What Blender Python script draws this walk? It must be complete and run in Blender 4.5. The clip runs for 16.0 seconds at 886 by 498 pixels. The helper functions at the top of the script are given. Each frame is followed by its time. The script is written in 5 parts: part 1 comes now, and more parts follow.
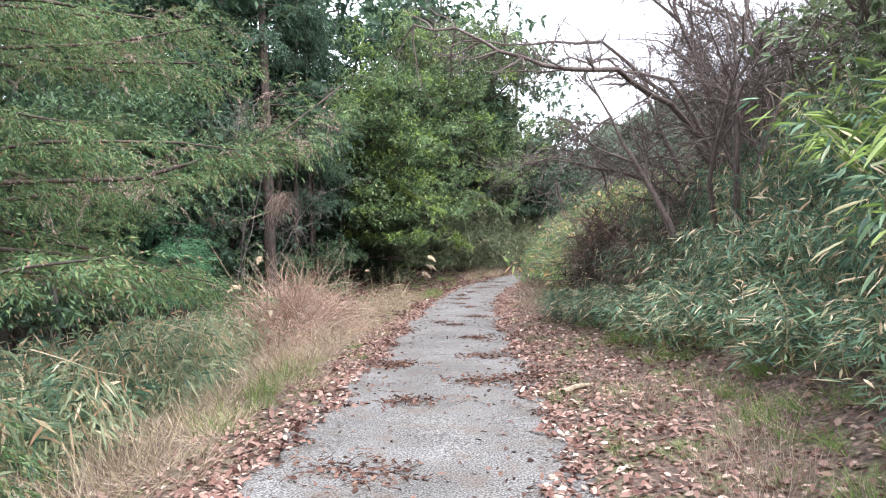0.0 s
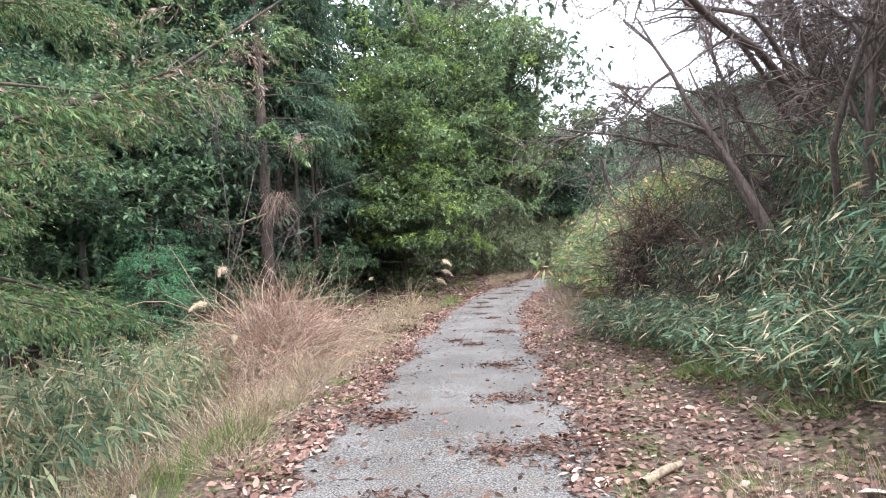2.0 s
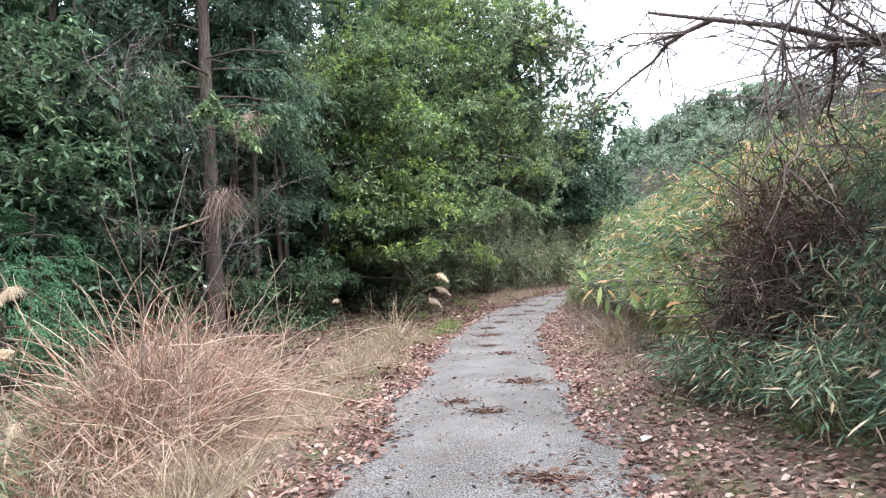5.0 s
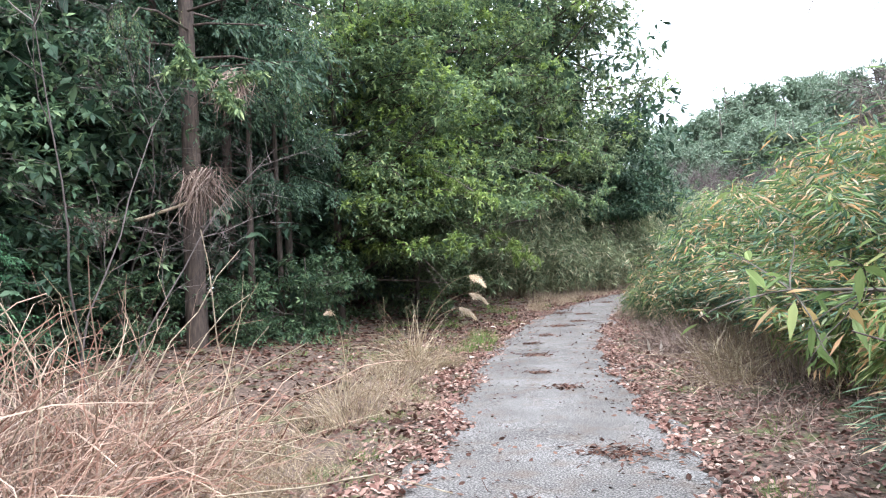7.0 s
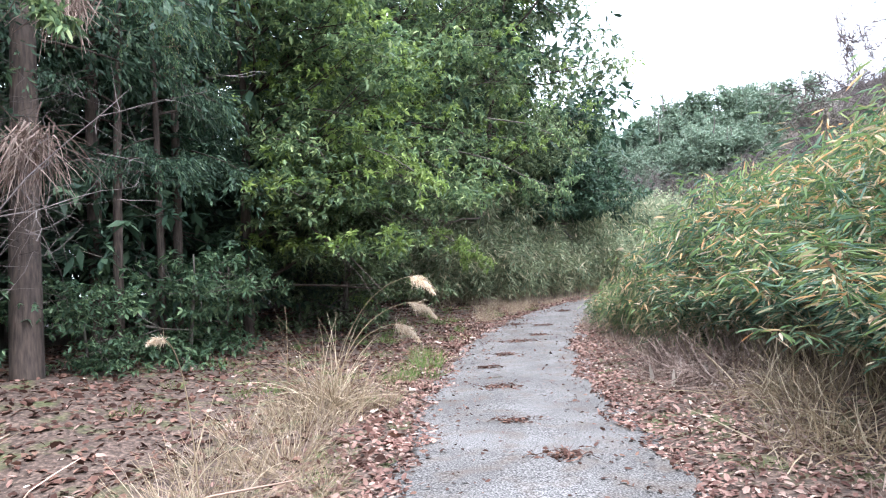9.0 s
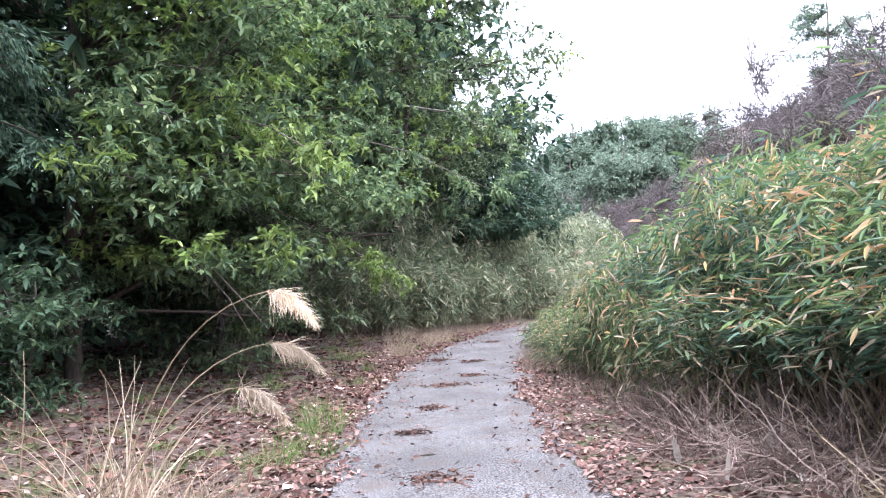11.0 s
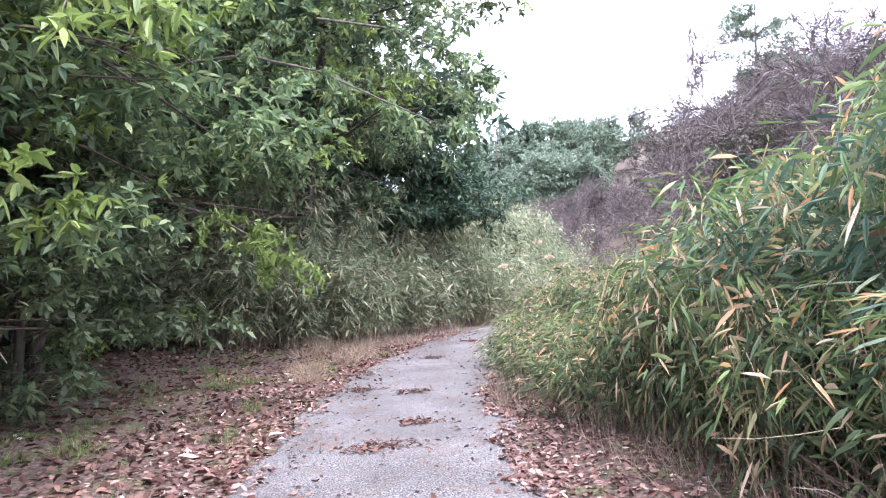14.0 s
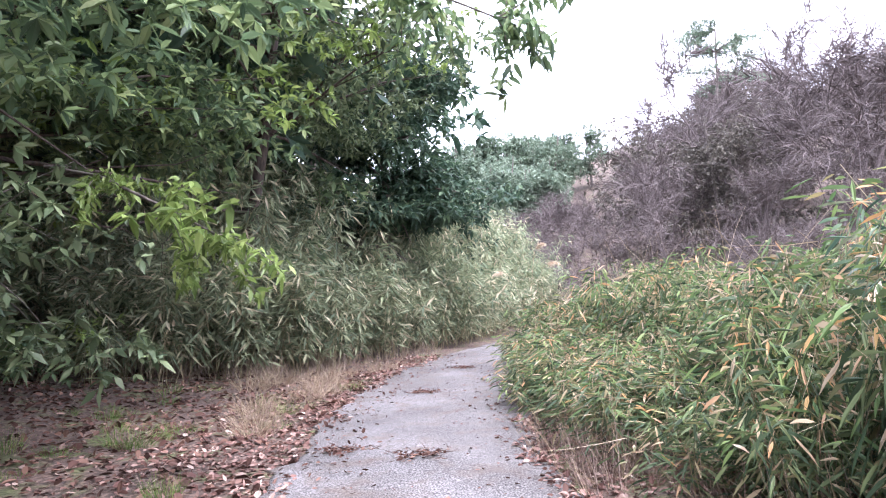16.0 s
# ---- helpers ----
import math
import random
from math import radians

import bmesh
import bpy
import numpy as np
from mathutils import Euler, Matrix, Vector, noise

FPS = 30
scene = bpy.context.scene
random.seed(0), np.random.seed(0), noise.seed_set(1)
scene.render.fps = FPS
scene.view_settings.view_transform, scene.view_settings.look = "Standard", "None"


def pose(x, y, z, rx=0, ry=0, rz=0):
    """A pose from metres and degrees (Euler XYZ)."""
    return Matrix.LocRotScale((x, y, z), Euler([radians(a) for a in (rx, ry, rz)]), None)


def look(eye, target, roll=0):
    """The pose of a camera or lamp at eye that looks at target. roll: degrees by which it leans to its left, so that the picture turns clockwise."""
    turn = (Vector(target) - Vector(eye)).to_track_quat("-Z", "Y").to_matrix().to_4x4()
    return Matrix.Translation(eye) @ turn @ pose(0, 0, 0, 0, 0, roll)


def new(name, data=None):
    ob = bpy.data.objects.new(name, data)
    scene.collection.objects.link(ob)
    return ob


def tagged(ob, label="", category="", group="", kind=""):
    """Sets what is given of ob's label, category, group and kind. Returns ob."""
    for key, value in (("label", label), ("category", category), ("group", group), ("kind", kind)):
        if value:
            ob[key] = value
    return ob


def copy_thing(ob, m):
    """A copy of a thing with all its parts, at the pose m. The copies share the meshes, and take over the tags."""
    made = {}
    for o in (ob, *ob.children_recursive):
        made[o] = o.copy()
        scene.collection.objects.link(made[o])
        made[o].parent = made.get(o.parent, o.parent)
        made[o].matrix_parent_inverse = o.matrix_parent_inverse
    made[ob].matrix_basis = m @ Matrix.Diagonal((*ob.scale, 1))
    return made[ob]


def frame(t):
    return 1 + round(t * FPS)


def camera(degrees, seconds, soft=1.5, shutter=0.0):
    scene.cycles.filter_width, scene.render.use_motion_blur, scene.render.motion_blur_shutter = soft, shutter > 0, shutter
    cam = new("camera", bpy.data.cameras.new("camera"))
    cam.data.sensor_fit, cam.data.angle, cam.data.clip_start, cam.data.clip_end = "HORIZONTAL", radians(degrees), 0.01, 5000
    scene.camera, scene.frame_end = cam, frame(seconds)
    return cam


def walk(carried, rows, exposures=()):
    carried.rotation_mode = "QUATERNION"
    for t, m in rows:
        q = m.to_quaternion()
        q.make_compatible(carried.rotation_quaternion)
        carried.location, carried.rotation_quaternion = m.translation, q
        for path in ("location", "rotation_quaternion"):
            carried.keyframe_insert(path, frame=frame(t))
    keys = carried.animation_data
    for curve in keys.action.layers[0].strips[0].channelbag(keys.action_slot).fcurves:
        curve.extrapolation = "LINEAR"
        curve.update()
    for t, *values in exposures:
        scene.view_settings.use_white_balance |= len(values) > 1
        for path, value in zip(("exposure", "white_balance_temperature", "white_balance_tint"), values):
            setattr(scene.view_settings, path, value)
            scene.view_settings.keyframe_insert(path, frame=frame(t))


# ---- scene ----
cam = camera(67.1, 16.0, 1.15)
PATH = [
    (0, (4.306, -4.924, 1.419), (3.846, -2.978, 1.447), -1.2),
    (0.5, (4.227, -4.329, 1.42), (3.828, -2.369, 1.431), -2.8),
    (1, (4.146, -3.721, 1.446), (3.653, -1.782, 1.477), -2.3),
    (1.5, (3.997, -3.06, 1.458), (3.494, -1.125, 1.504), -3.0),
    (2, (3.859, -2.366, 1.453), (3.334, -0.436, 1.491), -2.5),
    (2.5, (3.665, -1.737, 1.443), (3.129, 0.189, 1.477), -2.0),
    (3, (3.458, -1.037, 1.408), (2.891, 0.88, 1.464), -2.7),
    (3.5, (3.248, -0.37, 1.399), (2.652, 1.536, 1.495), -2.2),
    (4, (3.107, 0.367, 1.397), (2.601, 2.299, 1.517), -3.5),
    (4.2, (3.052, 0.676, 1.399), (2.549, 2.608, 1.51), -3.0),
    (6.3, (2.09, 3.996, 1.466), (1.551, 5.921, 1.544), -3.5),
    (6.5, (2.005, 4.319, 1.471), (1.443, 6.237, 1.562), -3.4),
    (7, (1.754, 5.077, 1.438), (1.166, 6.986, 1.535), -2.7),
    (7.5, (1.545, 5.813, 1.402), (0.977, 7.728, 1.505), -3.2),
    (8, (1.326, 6.546, 1.41), (0.782, 8.468, 1.503), -1.8),
    (8.2, (1.235, 6.86, 1.412), (0.728, 8.792, 1.507), -1.7),
    (10.3, (0.35, 10.557, 1.404), (0.069, 12.532, 1.546), -2.1),
    (10.5, (0.291, 10.876, 1.407), (0.056, 12.856, 1.564), -1.6),
    (11, (0.226, 11.661, 1.389), (0.091, 13.649, 1.564), -2.7),
    (11.5, (0.184, 12.4, 1.355), (0.166, 14.393, 1.521), -1.7),
    (12, (0.154, 13.142, 1.351), (0.284, 15.131, 1.507), -3.2),
    (12.5, (0.125, 13.904, 1.392), (0.236, 15.895, 1.545), -3.2),
    (13, (0.019, 14.641, 1.423), (0.129, 16.63, 1.603), -3.4),
    (13.5, (-0.036, 15.367, 1.434), (0.035, 17.358, 1.616), -2.7),
    (14, (-0.185, 16.092, 1.412), (-0.084, 18.082, 1.586), -2.9),
    (14.5, (-0.307, 16.871, 1.387), (-0.178, 18.858, 1.574), -3.4),
    (15, (-0.456, 17.686, 1.392), (-0.359, 19.675, 1.58), -1.6),
    (15.5, (-0.6, 18.517, 1.389), (-0.463, 20.501, 1.592), -2.9),
    (16, (-0.717, 19.377, 1.41), (-0.462, 21.348, 1.635), -3.0),
]
walk(cam, [(t, look(eye, target, roll)) for t, eye, target, roll in PATH], exposures=((0, 1.92, 6050, 12), (8, 2.04, 5800, 11), (11, 2.18, 5600, 20), (16, 2.36, 5750, 26)))

# ---- world and light ----
world = bpy.data.worlds.new("world")
scene.world = world
world.use_nodes = True
wn = world.node_tree
wn.nodes.clear()
sky = wn.nodes.new("ShaderNodeTexSky")
sky.sky_type = "NISHITA"
sky.sun_disc = False
sky.sun_elevation = radians(59)
sky.sun_rotation = radians(147)
sky.dust_density = 4.0
cloud = wn.nodes.new("ShaderNodeMix")
cloud.data_type = "RGBA"
cloud.inputs["Factor"].default_value = 0.82
cloud.inputs["B"].default_value = (9.0, 9.3, 9.6, 1)
back = wn.nodes.new("ShaderNodeBackground")
back.inputs["Strength"].default_value = 0.13
wout = wn.nodes.new("ShaderNodeOutputWorld")
wn.links.new(sky.outputs["Color"], cloud.inputs["A"])
wn.links.new(cloud.outputs["Result"], back.inputs["Color"])
wn.links.new(back.outputs["Background"], wout.inputs["Surface"])

sun_data = bpy.data.lights.new("sun", "SUN")
sun_data.energy = 1.4
sun_data.angle = radians(14)
sun_data.color = (1.0, 0.96, 0.9)
sun = new("sun", sun_data)
sun.matrix_world = look((13, -6, 40), (0, 14, 0))


# ---- materials ----
def mat_base(name):
    m = bpy.data.materials.new(name)
    m.use_nodes = True
    nt = m.node_tree
    return m, nt, nt.nodes["Principled BSDF"], nt.nodes["Material Output"]


def ramp_node(nt, colours, mode="LINEAR"):
    r = nt.nodes.new("ShaderNodeValToRGB")
    r.color_ramp.interpolation = mode
    els = r.color_ramp.elements
    while len(els) < len(colours):
        els.new(0.5)
    for e, (p, c) in zip(els, colours):
        e.position = p
        e.color = (*c, 1)
    return r


def leaf_mat(name, colours, through_light=0.3, rough=0.5, spec=0.3):
    """Foliage: one tone per leaf, blotches at hand size, light coming through the blade."""
    m, nt, p, out = mat_base(name)
    geo = nt.nodes.new("ShaderNodeNewGeometry")
    r = ramp_node(nt, colours)
    nt.links.new(geo.outputs["Random Per Island"], r.inputs["Fac"])
    tex = nt.nodes.new("ShaderNodeTexNoise")
    tex.inputs["Scale"].default_value = 1.3
    tex.inputs["Detail"].default_value = 3
    co = nt.nodes.new("ShaderNodeTexCoord")
    nt.links.new(co.outputs["Object"], tex.inputs["Vector"])
    hsv = nt.nodes.new("ShaderNodeHueSaturation")
    rng_ = nt.nodes.new("ShaderNodeMapRange")
    rng_.inputs["From Min"].default_value, rng_.inputs["From Max"].default_value = 0.3, 0.7
    rng_.inputs["To Min"].default_value, rng_.inputs["To Max"].default_value = 0.65, 1.35
    nt.links.new(tex.outputs["Fac"], rng_.inputs["Value"])
    nt.links.new(rng_.outputs["Result"], hsv.inputs["Value"])
    nt.links.new(r.outputs["Color"], hsv.inputs["Color"])
    nt.links.new(hsv.outputs["Color"], p.inputs["Base Color"])
    p.inputs["Roughness"].default_value = rough
    p.inputs["Specular IOR Level"].default_value = spec
    if through_light:
        tr = nt.nodes.new("ShaderNodeBsdfTranslucent")
        mix = nt.nodes.new("ShaderNodeMixShader")
        mix.inputs["Fac"].default_value = through_light
        nt.links.new(hsv.outputs["Color"], tr.inputs["Color"])
        nt.links.new(p.outputs["BSDF"], mix.inputs[1])
        nt.links.new(tr.outputs["BSDF"], mix.inputs[2])
        nt.links.new(mix.outputs["Shader"], out.inputs["Surface"])
    return m


def bark_mat(name, dark, light, scale=14):
    m, nt, p, out = mat_base(name)
    co = nt.nodes.new("ShaderNodeTexCoord")
    mp = nt.nodes.new("ShaderNodeMapping")
    mp.inputs["Scale"].default_value = (scale, scale, scale * 0.18)
    nz = nt.nodes.new("ShaderNodeTexNoise")
    nz.inputs["Scale"].default_value = 1.6
    nz.inputs["Detail"].default_value = 6
    r = ramp_node(nt, [(0.3, dark), (0.7, light)])
    bump = nt.nodes.new("ShaderNodeBump")
    bump.inputs["Strength"].default_value = 0.7
    bump.inputs["Distance"].default_value = 0.02
    nt.links.new(co.outputs["Object"], mp.inputs["Vector"])
    nt.links.new(mp.outputs["Vector"], nz.inputs["Vector"])
    nt.links.new(nz.outputs["Fac"], r.inputs["Fac"])
    nt.links.new(r.outputs["Color"], p.inputs["Base Color"])
    nt.links.new(nz.outputs["Fac"], bump.inputs["Height"])
    nt.links.new(bump.outputs["Normal"], p.inputs["Normal"])
    p.inputs["Roughness"].default_value = 0.9
    return m


def noise_node(nt, co, scale, detail=5):
    n = nt.nodes.new("ShaderNodeTexNoise")
    n.inputs["Scale"].default_value = scale
    n.inputs["Detail"].default_value = detail
    nt.links.new(co.outputs["Object"], n.inputs["Vector"])
    return n


def mix_col(nt, fac, a, b):
    x = nt.nodes.new("ShaderNodeMix")
    x.data_type = "RGBA"
    nt.links.new(fac, x.inputs["Factor"])
    nt.links.new(a, x.inputs["A"])
    nt.links.new(b, x.inputs["B"])
    return x.outputs["Result"]


def ground_mat():
    """Forest soil under rotting leaves, with moss and short weeds."""
    m, nt, p, out = mat_base("forest_soil")
    co = nt.nodes.new("ShaderNodeTexCoord")
    fine = noise_node(nt, co, 22, 8)
    soil = ramp_node(nt, [(0.3, (0.03, 0.02, 0.015)), (0.5, (0.082, 0.054, 0.041)), (0.68, (0.19, 0.132, 0.102))])
    nt.links.new(fine.outputs["Fac"], soil.inputs["Fac"])
    mossn = noise_node(nt, co, 2.4, 6)
    moss = ramp_node(nt, [(0.3, (0.045, 0.06, 0.02)), (0.7, (0.12, 0.14, 0.045))])
    nt.links.new(fine.outputs["Fac"], moss.inputs["Fac"])
    cut = ramp_node(nt, [(0.52, (0, 0, 0)), (0.66, (0.75, 0.75, 0.75))])
    nt.links.new(mossn.outputs["Fac"], cut.inputs["Fac"])
    col = mix_col(nt, cut.outputs["Color"], soil.outputs["Color"], moss.outputs["Color"])
    nt.links.new(col, p.inputs["Base Color"])
    bump = nt.nodes.new("ShaderNodeBump")
    bump.inputs["Strength"].default_value = 0.9
    bump.inputs["Distance"].default_value = 0.03
    nt.links.new(fine.outputs["Fac"], bump.inputs["Height"])
    nt.links.new(bump.outputs["Normal"], p.inputs["Normal"])
    p.inputs["Roughness"].default_value = 0.95
    return m


def road_mat():
    """Old pale asphalt with grit, damp stains and a film of dirt."""
    m, nt, p, out = mat_base("worn_asphalt")
    co = nt.nodes.new("ShaderNodeTexCoord")
    grit = noise_node(nt, co, 70, 3)
    blot = noise_node(nt, co, 1.1, 7)
    stain = noise_node(nt, co, 3.2, 8)
    g = ramp_node(nt, [(0.36, (0.05, 0.047, 0.046)), (0.48, (0.138, 0.131, 0.127)), (0.64, (0.3, 0.287, 0.277))])
    nt.links.new(grit.outputs["Fac"], g.inputs["Fac"])
    b = ramp_node(nt, [(0.34, (0.66, 0.65, 0.64)), (0.5, (0.82, 0.81, 0.8)), (0.64, (1, 1, 1))])
    nt.links.new(blot.outputs["Fac"], b.inputs["Fac"])
    mul = nt.nodes.new("ShaderNodeMix")
    mul.data_type, mul.blend_type = "RGBA", "MULTIPLY"
    mul.inputs["Factor"].default_value = 1
    nt.links.new(g.outputs["Color"], mul.inputs["A"])
    nt.links.new(b.outputs["Color"], mul.inputs["B"])
    d = ramp_node(nt, [(0.5, (0, 0, 0)), (0.72, (0.5, 0.5, 0.5))])
    nt.links.new(stain.outputs["Fac"], d.inputs["Fac"])
    dirt = nt.nodes.new("ShaderNodeRGB")
    dirt.outputs[0].default_value = (0.12, 0.085, 0.06, 1)
    col = mix_col(nt, d.outputs["Color"], mul.outputs["Result"], dirt.outputs[0])
    nt.links.new(col, p.inputs["Base Color"])
    bump = nt.nodes.new("ShaderNodeBump")
    bump.inputs["Strength"].default_value = 0.8
    bump.inputs["Distance"].default_value = 0.012
    nt.links.new(grit.outputs["Fac"], bump.inputs["Height"])
    nt.links.new(bump.outputs["Normal"], p.inputs["Normal"])
    p.inputs["Roughness"].default_value = 0.92
    p.inputs["Specular IOR Level"].default_value = 0.25
    return m


GREEN_BROAD = leaf_mat("broad_leaf", [(0.0, (0.064, 0.106, 0.06)), (0.5, (0.145, 0.215, 0.105)), (0.85, (0.22, 0.295, 0.13)), (1.0, (0.33, 0.39, 0.18))], 0.48, 0.45)
GREEN_BRIGHT = leaf_mat("young_leaf", [(0.0, (0.11, 0.165, 0.045)), (0.6, (0.215, 0.305, 0.08)), (1.0, (0.35, 0.43, 0.14))], 0.45, 0.4)
GREEN_OLIVE = leaf_mat("olive_leaf", [(0.0, (0.058, 0.088, 0.046)), (0.5, (0.125, 0.172, 0.084)), (1.0, (0.25, 0.3, 0.16))], 0.35, 0.45)
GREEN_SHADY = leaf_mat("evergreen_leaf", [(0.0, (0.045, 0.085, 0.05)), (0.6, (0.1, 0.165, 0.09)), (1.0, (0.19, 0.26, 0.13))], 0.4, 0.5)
# Dark evergreen greens, deepened to carry the shade inside the wood.
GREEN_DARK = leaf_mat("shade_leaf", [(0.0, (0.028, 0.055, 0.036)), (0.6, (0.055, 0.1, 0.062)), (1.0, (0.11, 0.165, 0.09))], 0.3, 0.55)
NEEDLE = leaf_mat("cedar_needle", [(0.0, (0.045, 0.09, 0.04)), (0.5, (0.1, 0.17, 0.065)), (0.82, (0.19, 0.26, 0.1)), (0.92, (0.24, 0.19, 0.1)), (1.0, (0.22, 0.12, 0.08))], 0.3, 0.5)
NEEDLE_DARK = leaf_mat("hinoki_spray", [(0.0, (0.035, 0.1, 0.055)), (0.6, (0.085, 0.2, 0.1)), (1.0, (0.14, 0.28, 0.13))], 0.3, 0.5)
SASA = leaf_mat("bamboo_leaf", [(0.0, (0.045, 0.09, 0.065)), (0.45, (0.105, 0.185, 0.115)), (0.76, (0.19, 0.275, 0.16)), (0.88, (0.3, 0.34, 0.2)), (0.94, (0.55, 0.42, 0.26)), (1.0, (0.74, 0.62, 0.48))], 0.35, 0.42)
SASA_FRINGE = leaf_mat("olive_bamboo_leaf", [(0.0, (0.036, 0.065, 0.034)), (0.45, (0.092, 0.135, 0.064)), (0.8, (0.165, 0.205, 0.09)), (0.92, (0.32, 0.27, 0.15)), (1.0, (0.55, 0.44, 0.3))], 0.38, 0.5)
SASA_GOLD = leaf_mat("turning_bamboo_leaf", [(0.0, (0.12, 0.2, 0.07)), (0.55, (0.26, 0.34, 0.12)), (0.8, (0.42, 0.45, 0.19)), (0.9, (0.6, 0.36, 0.16)), (1.0, (0.7, 0.52, 0.3))], 0.45, 0.45)
SASA_GREY = leaf_mat("dusty_bamboo_leaf", [(0.0, (0.1, 0.135, 0.08)), (0.5, (0.22, 0.265, 0.155)), (0.82, (0.34, 0.37, 0.22)), (1.0, (0.54, 0.46, 0.32))], 0.42, 0.55)
STRAW = leaf_mat("dry_grass", [(0.0, (0.19, 0.14, 0.09)), (0.5, (0.35, 0.27, 0.175)), (1.0, (0.55, 0.46, 0.33))], 0.25, 0.7, 0.2)
RUST = leaf_mat("dead_stem", [(0.0, (0.19, 0.085, 0.06)), (0.45, (0.31, 0.2, 0.15)), (1.0, (0.52, 0.4, 0.31))], 0.1, 0.8, 0.2)
WITHERED = leaf_mat("withered_bamboo_leaf", [(0.0, (0.3, 0.19, 0.11)), (0.5, (0.52, 0.38, 0.25)), (1.0, (0.74, 0.62, 0.48))], 0.25, 0.7, 0.2)
SASA_TOP = leaf_mat("sunburnt_bamboo_leaf", [(0.0, (0.1, 0.18, 0.07)), (0.66, (0.22, 0.31, 0.11)), (0.8, (0.42, 0.38, 0.17)), (0.88, (0.62, 0.33, 0.14)), (1.0, (0.7, 0.5, 0.32))], 0.4, 0.5)
PLUME = leaf_mat("pampas_plume", [(0.0, (0.5, 0.38, 0.26)), (0.6, (0.68, 0.56, 0.42)), (1.0, (0.8, 0.71, 0.58))], 0.35, 0.8, 0.1)
GRASS = leaf_mat("fresh_grass", [(0.0, (0.06, 0.13, 0.025)), (0.6, (0.13, 0.23, 0.05)), (1.0, (0.27, 0.33, 0.1))], 0.35, 0.5)
LITTER = leaf_mat("fallen_leaves", [(0.0, (0.08, 0.038, 0.03)), (0.4, (0.19, 0.105, 0.085)), (0.76, (0.3, 0.19, 0.155)), (0.94, (0.4, 0.29, 0.24)), (1.0, (0.58, 0.48, 0.4))], 0.1, 0.75, 0.25)
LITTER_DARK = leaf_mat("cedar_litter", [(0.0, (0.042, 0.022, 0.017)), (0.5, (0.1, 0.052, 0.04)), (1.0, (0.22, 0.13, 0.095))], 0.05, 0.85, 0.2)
DARK_CANE = leaf_mat("dark_cane", [(0.0, (0.045, 0.03, 0.025)), (0.6, (0.1, 0.07, 0.058)), (1.0, (0.19, 0.14, 0.115))], 0.0, 0.9, 0.1)
PALE_LEAF = leaf_mat("bleached_leaf", [(0.0, (0.5, 0.42, 0.34)), (1.0, (0.66, 0.6, 0.54))], 0.1, 0.7)
DEAD_SPRAY = leaf_mat("dead_spray", [(0.0, (0.13, 0.09, 0.075)), (0.5, (0.25, 0.185, 0.155)), (1.0, (0.42, 0.33, 0.28))], 0.15, 0.9, 0.1)
TWIG = bark_mat("grey_twig", (0.055, 0.04, 0.036), (0.16, 0.122, 0.108), 30)
TWIG_PALE = leaf_mat("winter_twig", [(0.0, (0.075, 0.062, 0.057)), (0.6, (0.125, 0.105, 0.1)), (1.0, (0.2, 0.17, 0.16))], 0.0, 0.9, 0.1)
# Pine greens paled and greyed: distance haze is painted into the leaf colour.
HAZY_PINE = leaf_mat("hazy_pine", [(0.0, (0.1, 0.145, 0.1)), (0.6, (0.17, 0.225, 0.155)), (1.0, (0.25, 0.305, 0.215))], 0.35, 0.6)
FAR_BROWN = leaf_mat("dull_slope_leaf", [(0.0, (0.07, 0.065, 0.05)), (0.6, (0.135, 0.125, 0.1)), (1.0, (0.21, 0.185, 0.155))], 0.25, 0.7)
BARK_CEDAR = bark_mat("cedar_bark", (0.03, 0.022, 0.018), (0.1, 0.072, 0.058))
BARK_GREY = bark_mat("grey_bark", (0.05, 0.042, 0.034), (0.19, 0.165, 0.14), 9)
CULM = leaf_mat("bamboo_stem", [(0.0, (0.13, 0.12, 0.06)), (0.6, (0.28, 0.23, 0.13)), (1.0, (0.42, 0.36, 0.24))], 0.0, 0.5)
VINE = bark_mat("vine_bark", (0.16, 0.12, 0.08), (0.4, 0.33, 0.24), 20)


# ---- geometry helpers ----
class Geo:
    """Collects vertices and four-cornered faces for one mesh."""

    def __init__(self):
        self.v, self.f, self.n = [], [], 0

    def add(self, v, f):
        v = np.asarray(v, float)
        self.v.append(v)
        self.f.append(np.asarray(f, int) + self.n)
        self.n += len(v)

    def mesh(self, name, material, smooth=False):
        v = np.concatenate(self.v)
        f = np.concatenate(self.f)
        me = bpy.data.meshes.new(name)
        me.vertices.add(len(v))
        me.vertices.foreach_set("co", v.astype(np.float32).ravel())
        me.loops.add(f.size)
        me.loops.foreach_set("vertex_index", f.astype(np.int32).ravel())
        me.polygons.add(len(f))
        me.polygons.foreach_set("loop_start", np.arange(0, f.size, 4, dtype=np.int32))
        me.polygons.foreach_set("use_smooth", np.full(len(f), smooth))
        me.update(calc_edges=True)
        me.validate()
        me.materials.append(material)
        return me


def part(name, geo, material, parent, label="", smooth=False):
    ob = new(name, geo.mesh(name, material, smooth))
    ob.parent = parent
    if label:
        tagged(ob, label)
    return ob


def thing(name, x, y, z, label, category, group="", kind=""):
    ob = new(name)
    ob.location = (x, y, z)
    ob.empty_display_size = 0.2
    return tagged(ob, label, category, group, kind)


def unit(v):
    return v / np.maximum(np.linalg.norm(v, axis=-1, keepdims=True), 1e-9)


